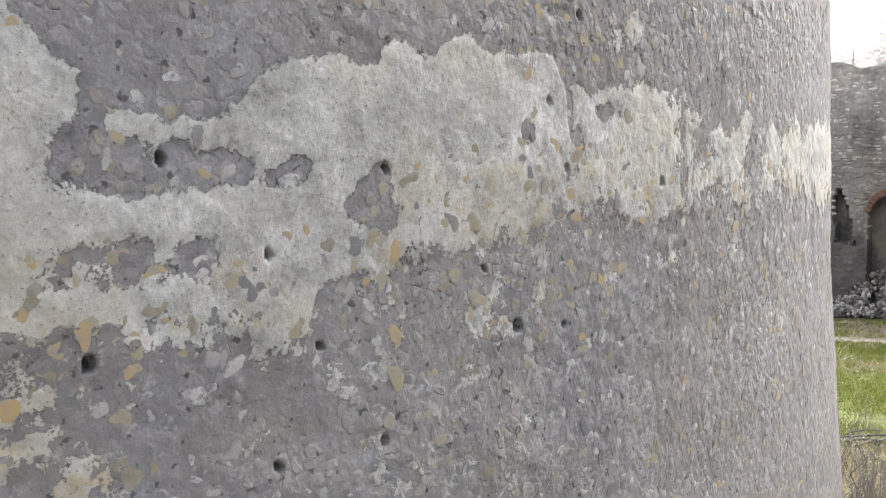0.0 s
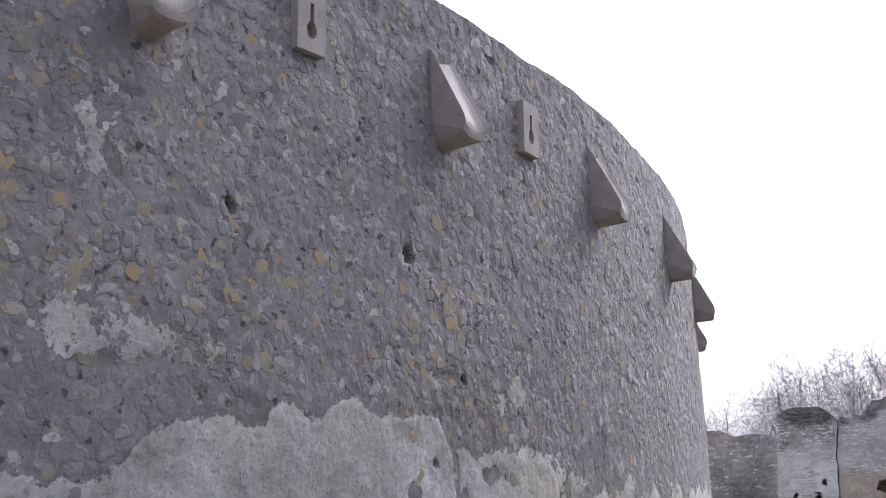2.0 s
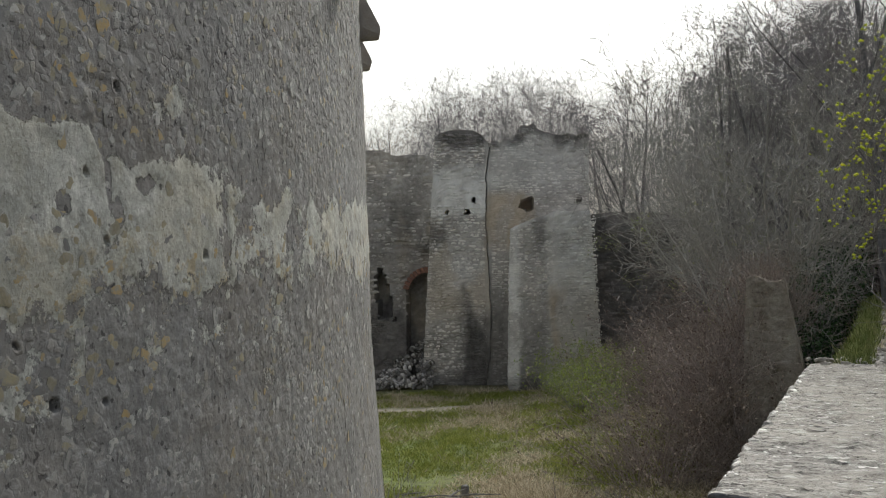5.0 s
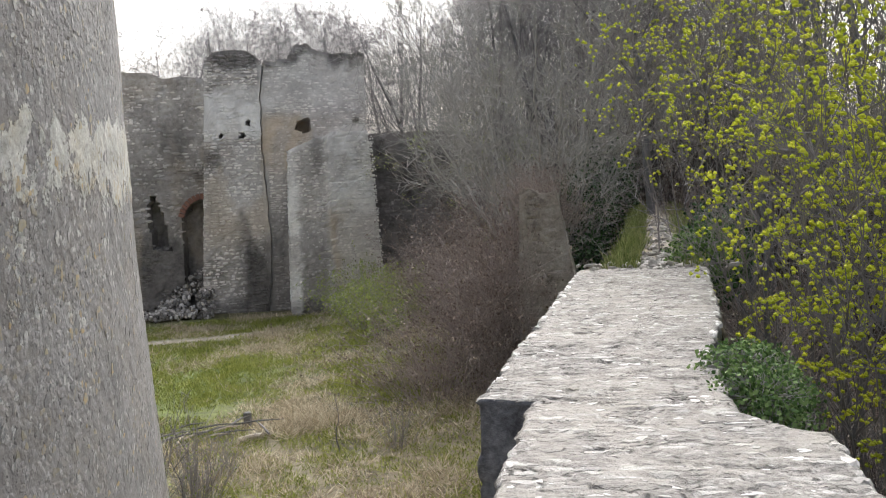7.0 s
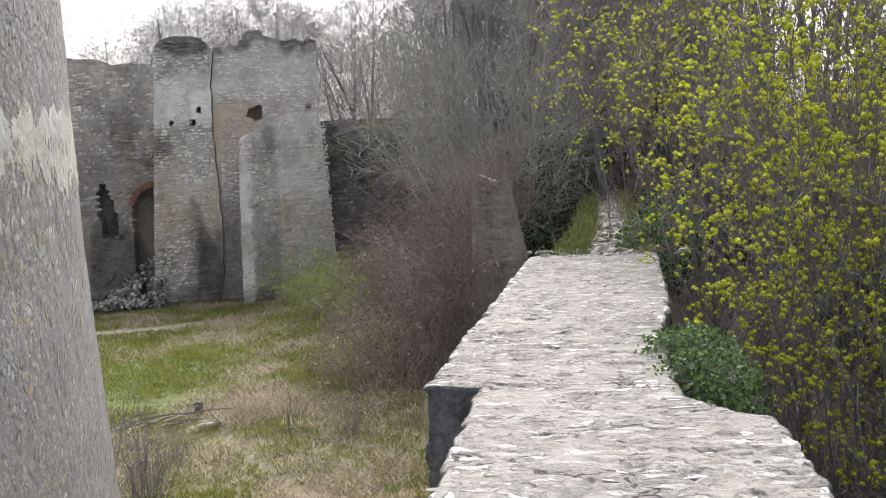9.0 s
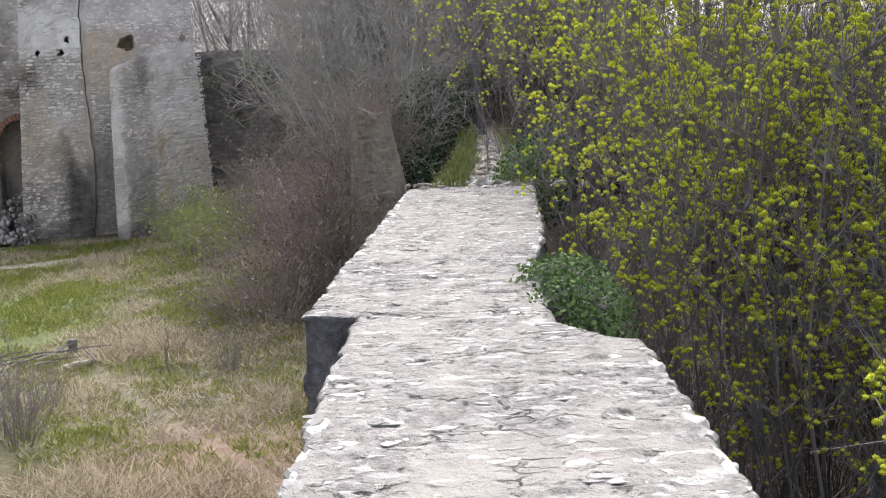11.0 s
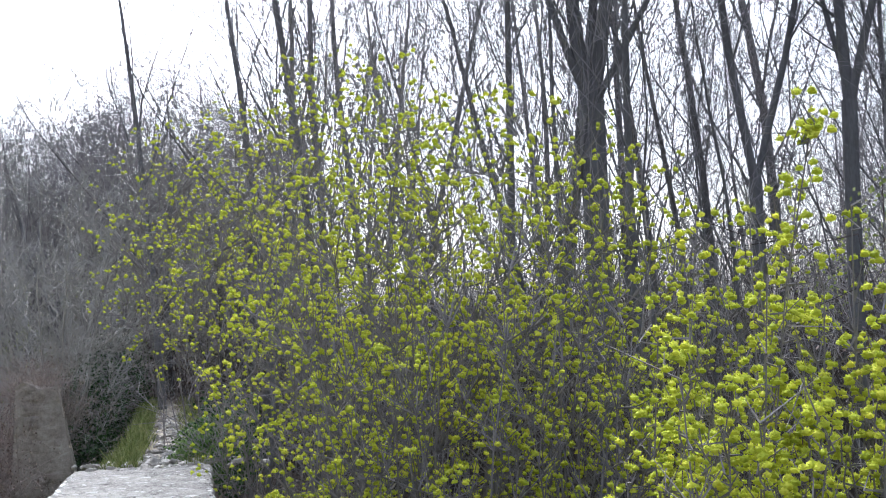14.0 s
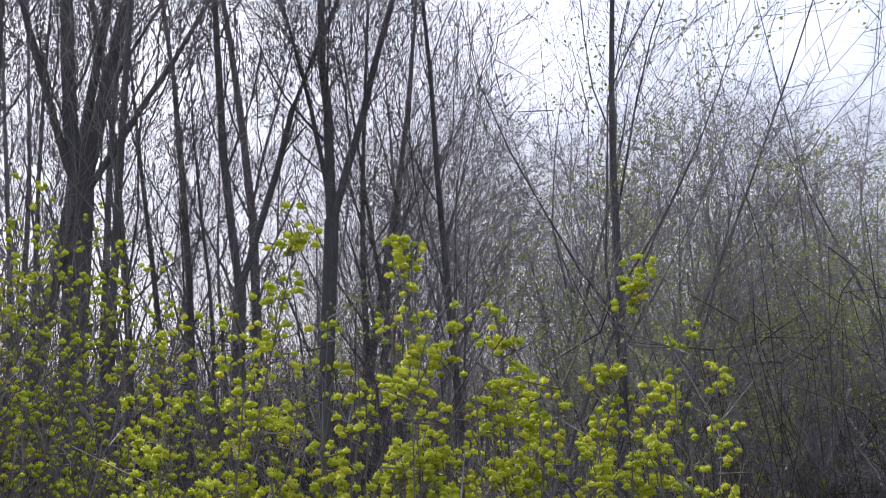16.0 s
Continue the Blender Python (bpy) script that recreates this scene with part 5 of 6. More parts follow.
# ---- flowering maples beside the wall ----
def puff_shapes(rng, count):
    """Round flower heads, flat below, with a ruffled skin."""
    shapes = []
    for _ in range(count):
        bm = bmesh.new()
        bmesh.ops.create_icosphere(bm, subdivisions=1, radius=1.0)
        v = np.array([q.co[:] for q in bm.verts]) * np.array([[rng.uniform(0.78, 1.2)] for _ in bm.verts])
        bm.verts.ensure_lookup_table()
        f = [tuple(q.index for q in face.verts) for face in bm.faces]
        bm.free()
        v[:, 2] = np.where(v[:, 2] < 0, v[:, 2] * 0.45, v[:, 2] * 0.85)
        petals = []
        for k in range(9):
            d = rand_dir(rng, 0.7)
            sd = d.cross(rand_dir(rng)).normalized()
            up = d.cross(sd)
            for q in (d * 0.75 - sd * 0.32, d * 1.28 + up * 0.22, d * 0.75 + sd * 0.32):
                petals.append(q[:])
            f.append((len(v) + 3 * k, len(v) + 3 * k + 1, len(v) + 3 * k + 2))
        shapes.append((np.concatenate([v, np.array(petals)]), f))
    return shapes


PUFFS = puff_shapes(random.Random(6), 8)


def blossom(bloom, p, rng, puffs, spread, size):
    """A loose bunch of round flower heads round a twig's end."""
    for k in range(puffs):
        c = p + Vector((rng.gauss(0, spread), rng.gauss(0, spread), rng.gauss(0, spread * 0.75)))
        v, f = PUFFS[rng.randrange(8)]
        r = size * rng.uniform(0.75, 1.2)
        base = len(bloom.v)
        bloom.v.extend((v * r + np.array(c[:])).tolist())
        bloom.f.extend([tuple(i + base for i in face) for face in f])


def build_maple(seed, low, height, radius, stems, clusters, plume):
    """A clump of stems; blossom fills a rounded crown from low to height, or follows upright shoots (plume)."""
    rng = random.Random(seed)
    tree = empty("flowering_maple")
    twigs, bloom = Soup(), Soup()
    nodes, lines = [], []
    for s in range(stems):
        a = 2 * math.pi * (s + rng.random()) / stems
        reach = radius * math.sqrt(rng.random()) * (1.0 if plume else 0.85)
        tall = height * (1 - (0.22 if plume else 0.35) * (reach / radius) ** 2) * rng.uniform(0.74, 1.0)
        base = Vector((math.cos(a), math.sin(a), 0)) * reach * rng.uniform(0.2, 0.5) + Vector((0, 0, -0.25))
        top = Vector((math.cos(a) * reach, math.sin(a) * reach, tall))
        bow = Vector((rng.gauss(0, 0.16), rng.gauss(0, 0.16), 0))
        pts = []
        for i in range(9):
            t = i / 8
            q = base.lerp(top, t) + bow * math.sin(t * 3.1) + Vector((rng.gauss(0, 0.03), rng.gauss(0, 0.03), 0))
            pts.append(q)
        r = rng.uniform(0.010, 0.02) if plume else rng.uniform(0.012, 0.026)
        wood = Soup()
        wood.tube(pts, [max(0.004, r * (1 - 0.85 * i / 8)) for i in range(9)], 5)
        wood.made("stem", M_MAPLE, tree)
        nodes += pts[2:]
        lines.append(pts)
    mid_z, half = (low + height) / 2, (height - low) / 2
    for c in range(clusters):
        if plume:
            pts = lines[rng.randrange(len(lines))]
            t = 8 * (1 - 0.62 * rng.random() ** 1.15)
            i = min(int(t), 7)
            a, w = rng.uniform(0, 2 * math.pi), (0.05 + 0.30 * (1 - t / 8)) * rng.uniform(0.4, 1.3)
            near = pts[i].lerp(pts[i + 1], t - i)
            p = near + Vector((math.cos(a) * w, math.sin(a) * w, 0.10 + rng.gauss(0, 0.05)))
        else:
            d = rand_dir(rng)
            k = rng.random() ** 0.42
            p = Vector((d.x * radius * k, d.y * radius * k, mid_z + d.z * half * k))
            near = min(nodes, key=lambda q: (q.x - p.x) ** 2 + (q.y - p.y) ** 2 + ((q.z - p.z + 0.4) * 1.2) ** 2)
        mid = near.lerp(p, 0.55) + Vector((rng.gauss(0, 0.05), rng.gauss(0, 0.05), -0.04))
        twigs.tube([near, mid, p], [0.007, 0.005, 0.003], 3)
        if not plume and len(nodes) < 500 and rng.random() < 0.5:
            nodes.append(mid)
        blossom(bloom, p, rng, rng.randint(2, 6) if plume else rng.randint(1, 3), 0.040 if plume else 0.045, 0.023 if plume else 0.027)
    for c in range(clusters // 3):       # bare side twigs
        q = nodes[rng.randrange(len(nodes))]
        twigs.spike(q, q + rand_dir(rng, 0.8) * rng.uniform(0.2, 0.7), 0.006)
    twigs.made("crown", M_MAPLE, tree, "thin grey twigs")
    bloom.made("blossom", M_BLOOM, tree, "lime-yellow blossom clusters")
    return tagged(tree, "young multi-stemmed maple covered in lime-yellow blossom", "tree", "flowering maples beside the wall")


for i, (az, dist, low, top, r, stems, cl, plume) in enumerate((
        (47.3, 19.5, 4.0, 9.2, 2.3, 12, 900, False), (52.5, 14.5, 2.2, 8.6, 2.0, 12, 1300, False), (56.5, 11.6, 1.2, 7.7, 1.9, 13, 1450, False), (61.5, 10.8, 0.9, 7.3, 1.9, 13, 1350, False),
        (67, 10.6, 0.8, 6.6, 1.8, 12, 950, False), (73.5, 10.2, 0.6, 5.8, 1.6, 10, 420, False),
        (69.8, 6.6, 1.5, 5.45, 0.7, 15, 330, True), (74.6, 6.3, 1.5, 5.95, 0.75, 20, 560, True), (80.2, 6.4, 1.5, 6.0, 0.7, 22, 600, True), (85.2, 6.5, 1.5, 6.0, 0.7, 22, 640, True), (90.0, 6.7, 1.5, 5.75, 0.65, 20, 600, True), (93.8, 7.0, 1.5, 5.3, 0.5, 14, 300, True))):
    x, y, z = at_polar(az, dist)
    m = build_maple(400 + i, low - z, top - z, r, stems, cl, plume)
    m.location = (x, y, z)


# ---- brush, ivy and weeds ----
def build_bush(seed, radius, height, count, mat, leaf_mat=None, leaves=0, name="bramble_bush", label="", category="bush", group="", up=0.8, leaf_size=0.05, thick=0.007):
    rng = random.Random(seed)
    bush = empty(name)
    tw, lf = Soup(), Soup()
    for i in range(count):
        a = rng.uniform(0, 2 * math.pi)
        base = Vector((math.cos(a), math.sin(a), 0)) * radius * 0.5 * rng.random() + Vector((0, 0, -0.15))
        d = (Vector((math.cos(a), math.sin(a), 0)) * rng.uniform(0.1, 1.0) + Vector((0, 0, up)) + rand_dir(rng) * 0.35).normalized()
        ln = height * rng.uniform(0.5, 1.15)
        pts = [base]
        for k in range(3):
            d = (d + rand_dir(rng) * 0.25 + Vector((0, 0, -0.14 * k * (1.1 - up * 0.6)))).normalized()
            pts.append(pts[-1] + d * ln / 3)
        tw.tube(pts, [thick, thick * 0.8, thick * 0.6, thick * 0.35], 3)
        for k in range(rng.randint(2, 4)):
            j = rng.randint(1, 3)
            e = pts[j] + (rand_dir(rng, 0.4)) * ln * (rng.uniform(0.12, 0.3) if leaves < 8 else rng.uniform(0.06, 0.16))
            tw.spike(pts[j], e, thick * 0.7)
            for q in range(leaves):
                p = pts[j].lerp(e, rng.random()) + rand_dir(rng) * (0.04 if leaves < 8 else 0.24)
                dd = rand_dir(rng, 0.2)
                lf.leaf(p, dd, dd.cross(rand_dir(rng)).normalized(), leaf_size * rng.uniform(0.6, 1.3), leaf_size * rng.uniform(0.5, 0.9))
    tw.made("branchwork", mat, bush)
    if lf.f:
        lf.made("foliage", leaf_mat, bush)
    return tagged(bush, label, category, group)


M_DEADLEAF = material("dead_leaf", [(0.13, 0.095, 0.078), (0.24, 0.183, 0.15), (0.40, 0.33, 0.275)], 4, 0.9, 0.0, 30, vary="island", vary_amount=0.8)
M_BUD = material("olive_bud_leaf", [(0.24, 0.30, 0.08), (0.34, 0.40, 0.12), (0.44, 0.46, 0.17)], 5, 0.7, 0.0, 40, vary="island", vary_amount=0.7, translucent=0.5)
M_UNDER = material("dark_undergrowth_twig", [(0.055, 0.045, 0.042), (0.11, 0.092, 0.085)], 2, 0.95, 0.0, 20, vary="island")
BRAMBLES = [build_bush(500 + i, 1.5, h, n, M_BRUSH, M_DEADLEAF, 4, label="dense tangle of brown bramble and bare twigs", group="brambles on the bank", leaf_size=0.055, thick=0.009) for i, (h, n) in enumerate(((2.4, 105), (3.0, 105), (1.8, 100)))]
GREENS = [build_bush(520 + i, 1.0, h, 110, M_TWIG, M_SPRING, 6, "budding_shrub", "shrub with fresh yellow-green spring leaves", group="budding shrubs", leaf_size=0.085) for i, h in enumerate((1.8, 2.6))]
BUDDING = [build_bush(580 + i, 1.5, h, 42, M_TWIG, M_BUD, 40, "budding_tree", "slender tree hazed with small fresh green leaves", "tree", "budding trees at the wood's edge", up=1.7, leaf_size=0.05, thick=0.012) for i, h in enumerate((5.5, 6.8))]
THICKETS = [build_bush(540 + i, 1.4, h, 72, M_UNDER, M_DEADLEAF, 1, "thicket", "thicket of thin bare dark saplings", group="thickets under the trees", up=2.2, thick=0.009) for i, h in enumerate((3.2, 4.5))]


def place_xy(kinds, spots, rng):
    first = set()
    for x, y, sc in spots:
        k = rng.randrange(len(kinds))
        m = pose(x, y, float(ground_z(x, y)), 0, 0, rng.uniform(0, 360)) @ Matrix.Diagonal((sc, sc, sc * rng.uniform(0.85, 1.15), 1))
        if k not in first:
            first.add(k)
            kinds[k].matrix_basis = m
        else:
            copy_thing(kinds[k], m).matrix_basis = m


def on_wall(s, n):
    x, y = wall_xy(s, n)
    return float(x), float(y)


rng_b = random.Random(77)
spots = []
for i in range(46):           # the bank left of the trail
    s_ = rng_b.uniform(23.5, 43)
    spots.append((*on_wall(s_, rng_b.uniform(1.8, max(2.4, min(9.0, 0.2 + (s_ - 21) * 0.5)))), rng_b.uniform(0.6, 1.05)))
for i in range(16):           # where the trail goes into the wood
    spots.append((*on_wall(rng_b.uniform(39, 48), rng_b.uniform(-6, 4)), rng_b.uniform(1.5, 2.3)))
for i in range(14):           # in front of the side wall
    p = RUIN @ Vector((rng_b.uniform(4.6, 12), rng_b.uniform(-5, -0.3), 0))
    spots.append((p.x, p.y, rng_b.uniform(0.7, 1.15)))
place_xy(BRAMBLES, spots, rng_b)
spots = []
for x_, y_, sc_ in ((16.2, 28.6, 0.75), (16.9, 28.0, 0.85), (17.8, 30.3, 0.8), (15.6, 26.4, 0.6), (18.3, 33.6, 0.75), (19.4, 34.4, 0.9), (18.6, 31.8, 0.8), (17.2, 29.6, 0.7), (20.4, 35.4, 0.9), (16.6, 27.2, 0.55)):
    spots.append((x_, y_, sc_))
for i in range(9):
    az, dist = rng_b.uniform(88, 106), rng_b.uniform(12, 20)
    spots.append((*at_polar(az, dist)[:2], rng_b.uniform(1.0, 1.5)))
place_xy(GREENS, spots, rng_b)
place_xy(BUDDING, [(*at_polar(rng_b.uniform(93, 111), rng_b.uniform(17, 26))[:2], rng_b.uniform(1.05, 1.45)) for i in range(18)] + [(*at_polar(az_, d_)[:2], 1.0) for az_, d_ in ((37.5, 36), (40, 38))], rng_b)
spots = []
for i in range(70):
    az, dist = rng_b.uniform(50, 112), rng_b.uniform(10, 30)
    x_, y_, _ = at_polar(az, dist)
    if x_ * WALL_N.x + y_ * WALL_N.y < -4.5:
        spots.append((x_, y_, rng_b.uniform(0.7, 1.2)))
for i in range(34):           # tall bare growth between the trunks
    spots.append((*at_polar(rng_b.uniform(54, 84), rng_b.uniform(24, 46))[:2], rng_b.uniform(1.2, 1.9)))
for i in range(30):           # dark growth past the flowering maples
    spots.append((*at_polar(rng_b.uniform(92, 113), rng_b.uniform(12, 24))[:2], rng_b.uniform(0.9, 1.3)))
for i in range(22):           # dark growth at the wall's foot
    spots.append((*on_wall(rng_b.uniform(4.5, 16), rng_b.uniform(-5.5, -2.4)), rng_b.uniform(0.35, 0.6)))
for i in range(56):
    az, dist = (rng_b.uniform(42, 113), rng_b.uniform(32, 60)) if i % 3 else (rng_b.uniform(92, 114), rng_b.uniform(24, 38))
    spots.append((*at_polar(az, dist)[:2], rng_b.uniform(1.2, 2.1)))
place_xy(THICKETS, spots, rng_b)


def build_ivy(seed, blobs, count, size, name, label, mat=None):
    """Leaves over the shells of some ellipsoids."""
    rng = random.Random(seed)
    ivy = empty(name, blobs[0][0])
    lf, st = Soup(), Soup()
    o = Vector(blobs[0][0])
    for i in range(count):
        c, r = blobs[rng.randrange(len(blobs))]
        d = rand_dir(rng, 0.15)
        k = rng.uniform(0.72, 1.06)
        p = Vector(c) - o + Vector((d.x * r[0], d.y * r[1], d.z * r[2])) * k
        dd = (d * 0.5 + rand_dir(rng) + Vector((0, 0, -0.3))).normalized()
        sd = dd.cross(d + rand_dir(rng) * 0.4).normalized()
        lf.leaf(p, dd, sd, size * rng.uniform(0.6, 1.3), size * rng.uniform(0.6, 1.2))
        if i % 6 == 0:
            heart = Vector(c) - o
            st.tube([heart.lerp(p, 0.6), heart.lerp(p, 0.85) + rand_dir(rng) * size * 0.4, p], [size * 0.09, size * 0.07, size * 0.05], 3)
    lf.made("foliage", mat or M_IVY, ivy)
    st.made("vine", M_TWIG, ivy)
    return tagged(ivy, label, "ivy")


def on3(s, n, z):
    return (*on_wall(s, n), z)


build_ivy(601, [(on3(7.5, -0.95, 3.32), (0.32, 0.32, 0.22)), (on3(8.1, -0.92, 3.38), (0.34, 0.34, 0.20)), (on3(7.25, -1.0, 3.1), (0.2, 0.2, 0.28)), (on3(8.6, -1.0, 3.3), (0.32, 0.32, 0.22)), (on3(7.9, -1.15, 3.1), (0.26, 0.26, 0.36))], 5200, 0.033, "ivy_clump", "glossy green ivy spilling over the wall edge", M_IVY_FRESH)
build_ivy(602, [(on3(16.6, -1.25, 3.45), (0.55, 0.6, 0.4)), (on3(17.6, -1.4, 3.5), (0.6, 0.6, 0.4))], 1500, 0.06, "ivy_clump", "green ivy clump beside the trail", M_IVY_FRESH)
build_ivy(603, [(on3(25.6, 0.62, 2.2), (0.5, 0.5, 1.0)), (on3(27, 0.95, 3.1), (0.8, 0.8, 1.6)), (on3(29.5, 0.75, 3.6), (0.8, 0.8, 1.5)), (on3(31.5, 0.15, 3.7), (0.7, 0.7, 1.2)), (on3(33.5, 0.35, 4.2), (1.0, 1.0, 1.6)), (on3(29, 1.9, 2.4), (0.9, 0.9, 1.8))], 13000, 0.075, "ivy_thicket", "dark ivy-covered thicket beside the trail")
build_ivy(604, [(on3(19, -1.6, 3.2), (0.6, 0.6, 0.7)), (on3(22, -1.9, 3.2), (0.7, 0.7, 0.9)), (on3(26, -2.2, 3.2), (0.8, 0.8, 1.0))], 1800, 0.09, "ivy_clump", "dark green ivy and undergrowth beside the trail")
for s_, n_, z_, sc_ in ((31.5, 0.5, 3.2, 0.6), (35, 0.3, 3.3, 0.8), (38, -0.4, 3.3, 0.9), (30, -2.0, 3.0, 0.6), (35, -2.4, 3.0, 0.8), (41, -1.2, 3.0, 1.1), (25.8, 2.6, 2.0, 1.0), (26.4, 2.2, 2.4, 1.0), (24.6, 3.2, 0.2, 1.2), (23.2, 3.1, 0.0, 0.8), (24.0, 2.6, 2.2, 0.8), (23.4, 3.1, 1.6, 0.7),
                        (24.3, 1.9, 4.1, 0.42), (24.1, 1.5, 4.25, 0.36), (24.6, 1.2, 3.6, 0.5), (24.9, 2.2, 3.2, 0.7), (23.0, 2.6, 0.1, 0.7),
                        (22.6, 3.6, 0.0, 1.0), (23.6, 4.2, 0.0, 1.1), (17.0, -2.3, 1.3, 0.6), (18.5, -2.6, 1.5, 0.7), (20.2, -2.7, 1.6, 0.7), (16.2, -2.0, 0.9, 0.65), (15.0, -2.3, 0.1, 0.8), (13.3, -2.4, 0.1, 0.8), (11.5, -2.6, 0.1, 0.7)):
    copy_thing(BRAMBLES[int(s_) % 3], pose(*on3(s_, n_, z_), 0, 0, s_ * 77)).scale = (sc_, sc_, sc_)


# ---- wall stub and coppiced tree on the bank ----
def build_stub():
    stub = empty("wall_stub")
    x, y = on_wall(23.6, 1.82)
    stub.matrix_world = Matrix.Translation((x, y, 0)) @ Matrix.Rotation(radians(-40), 4, "Z")
    ruin_slab("masonry", -0.12, 0.62, 0.0, 1.6, lambda x: 4.35 + 0.3 * np.minimum(x, 0) + 0.3 * (fbm(x * 2.3, x * 0, 131, 4) - 0.5), stub, "", M_STUB, seed=130, res=0.06, batter=(0.18, 0.85), rough=0.035)
    tagged(stub, "brown masonry stub half hidden in brush", "wall stub", kind="structure")


build_stub()


def build_coppice():
    tree = empty("coppiced_tree")
    rng = random.Random(91)
    fine = Soup()
    shape = tree_shape(clear=0.2, angle=40, long=0.9, lift=0.35, wob=1.2, counts=(9, 6, 7, 0))
    for k in range(12):
        stem = Soup()
        a = 2 * math.pi * k / 12 + rng.random()
        lean = rng.uniform(0.1, 0.8)
        d = Vector((math.cos(a) * lean, math.sin(a) * lean, 1)).normalized()
        grow(stem, fine, Vector((math.cos(a) * 0.2, math.sin(a) * 0.2, 0)), d, rng.uniform(3.5, 7), rng.uniform(0.018, 0.034), 0, rng, shape)
        stem.made("stem", M_HAZEL, tree)
    fine.made("crown", M_HAZEL, tree)
    return tagged(tree, "coppiced tree with many spreading bare stems", "tree", "coppiced trees on the bank")


coppice = build_coppice()
coppice.matrix_basis = pose(*on3(27.4, 1.7, 1.8)) @ Matrix.Scale(1.3, 4)
for s_, n_, z_, r_ in ((33, 2.2, 1.4, 80), (39, 2.0, 1.6, 200), (44, 3.2, 0.8, 300), (44, -0.6, 1.4, 30), (47, -3.0, 1.0, 130), (41, -3.6, 1.2, 250)):
    copy_thing(coppice, pose(*on3(s_, n_, z_), 0, 0, r_) @ Matrix.Scale(1.2, 4))


# ---- meadow ----
def build_grass():
    gen = np.random.default_rng(12)
    for name, mat, label, count, straw in (("meadow_grass", M_GRASS, "short green grass blades on the meadow", 19000, False), ("dry_meadow_grass", M_STRAW, "bent dry straw-coloured grass on the meadow", 15000, True)):
        x, y = gen.uniform(3.0, 24.0, 400000), gen.uniform(7.0, 37.0, 400000)
        side = x * WALL_N.x + y * WALL_N.y
        g = 1.6 * fbm(x * 0.35, y * 0.35, 21, 4) - 0.35 + 0.9 * np.exp(-((x - 10.2) ** 2 + ((y - 26.8) * 0.75) ** 2) / 14)
        clump = fbm(x * 0.75, y * 0.75, 67, 4)
        tuft = vnoise(x * 0.9, y * 0.9, 66)
        chance = ((clump - 0.45) * 7 + 0.12) * (1 - 0.9 * g) if straw else (g + 0.12) * (0.35 + (0.60 - clump) * 3)
        keep = (side > 1.0) & (np.hypot(x - TOWER_X, y - TOWER_Y) > TOWER_R + 0.6) & (np.minimum(seg_dist(x, y, MEADOW_PATH), seg_dist(x, y, FOOT_PATH) + 0.2) > 0.33) & (gen.random(len(x)) < chance)
        x, y, tuft = x[keep][:count], y[keep][:count], tuft[keep][:count]
        blades = 5 if straw else 6
        x, y, tuft = np.repeat(x, blades), np.repeat(y, blades), np.repeat(tuft, blades)
        k = len(x)
        h = gen.uniform(0.10, 0.28, k) + 0.42 * np.maximum(0, tuft - 0.45) if straw else gen.uniform(0.03, 0.10, k) + 0.11 * tuft
        d = np.stack([gen.normal(0, 0.6, k), gen.normal(0, 0.6, k), gen.uniform(0.06, 0.75, k) if straw else np.full(k, 0.8)], 1)
        d /= np.linalg.norm(d, axis=1, keepdims=True)
        sd = np.cross(d, gen.normal(0, 1, (k, 3)))
        sd /= np.linalg.norm(sd, axis=1, keepdims=True)
        p = np.stack([x + gen.normal(0, 0.08, k), y + gen.normal(0, 0.08, k), ground_z(x, y) - 0.02], 1)
        w = (0.016 if straw else 0.018) * gen.uniform(0.6, 1.2, (k, 1))
        v = np.stack([p, p + d * h[:, None] * 0.5 + sd * w / 2, p + d * h[:, None], p + d * h[:, None] * 0.5 - sd * w / 2], 1).reshape(-1, 3)
        tagged(mesh_object(name, v, np.arange(4 * k).reshape(k, 4), mat), label, "grass", kind="stuff")


build_grass()


def build_trail_cover():
    rng = random.Random(15)
    lf = Soup()
    for _ in range(1500):
        s = 15.9 + 18 * rng.random() ** 1.6
        o = rng.uniform(0.26, 0.66) if rng.random() < 0.8 else rng.uniform(-0.7, -0.3)
        x, y = on_wall(s, float(trail_mid(s)) + o)
        z = WALL_TOP - 0.1 + 0.25 * min(1, max(0, (s - 17) / 15)) - 4.0 * max(0, (o - 0.58) / 1.6) ** 1.1
        for b in range(4):
            d = Vector((rng.gauss(0, 0.5), rng.gauss(0, 0.5), 1)).normalized()
            lf.leaf(Vector((x + rng.gauss(0, 0.05), y + rng.gauss(0, 0.05), z)), d, d.cross(rand_dir(rng)).normalized(), rng.uniform(0.08, 0.26), 0.014)
    tagged(lf.made("trail_grass", M_TRAILGRASS), "fresh green grass along the trail", "grass", kind="stuff")
    shapes, poses = [], []
    for _ in range(330):
        s = 15.75 + 12 * rng.random() ** 2
        n = float(trail_mid(s)) + rng.gauss(-0.05, 0.28 if s > 17 else 0.5)
        x, y = on_wall(s, n)
        k = rng.uniform(0.05, 0.2)
        z = WALL_TOP - 0.1 + 0.25 * min(1, max(0, (s - 17) / 15)) + 0.10 * math.exp(-(s - 16.2) ** 2 / 1.0)
        poses.append(Matrix.Translation((x, y, z)) @ Euler((rng.gauss(0, 0.3), rng.gauss(0, 0.3), rng.random() * 6)).to_matrix().to_4x4() @ Matrix.Diagonal((k, k * 0.8, k * 0.6, 1)))
        shapes.append(STONES[rng.randrange(10)])
    tagged(joined_stones("trail_stones", shapes, poses, M_TRAILSTONE, None), "loose pale stones on the trail", "stones", kind="stuff")


build_trail_cover()


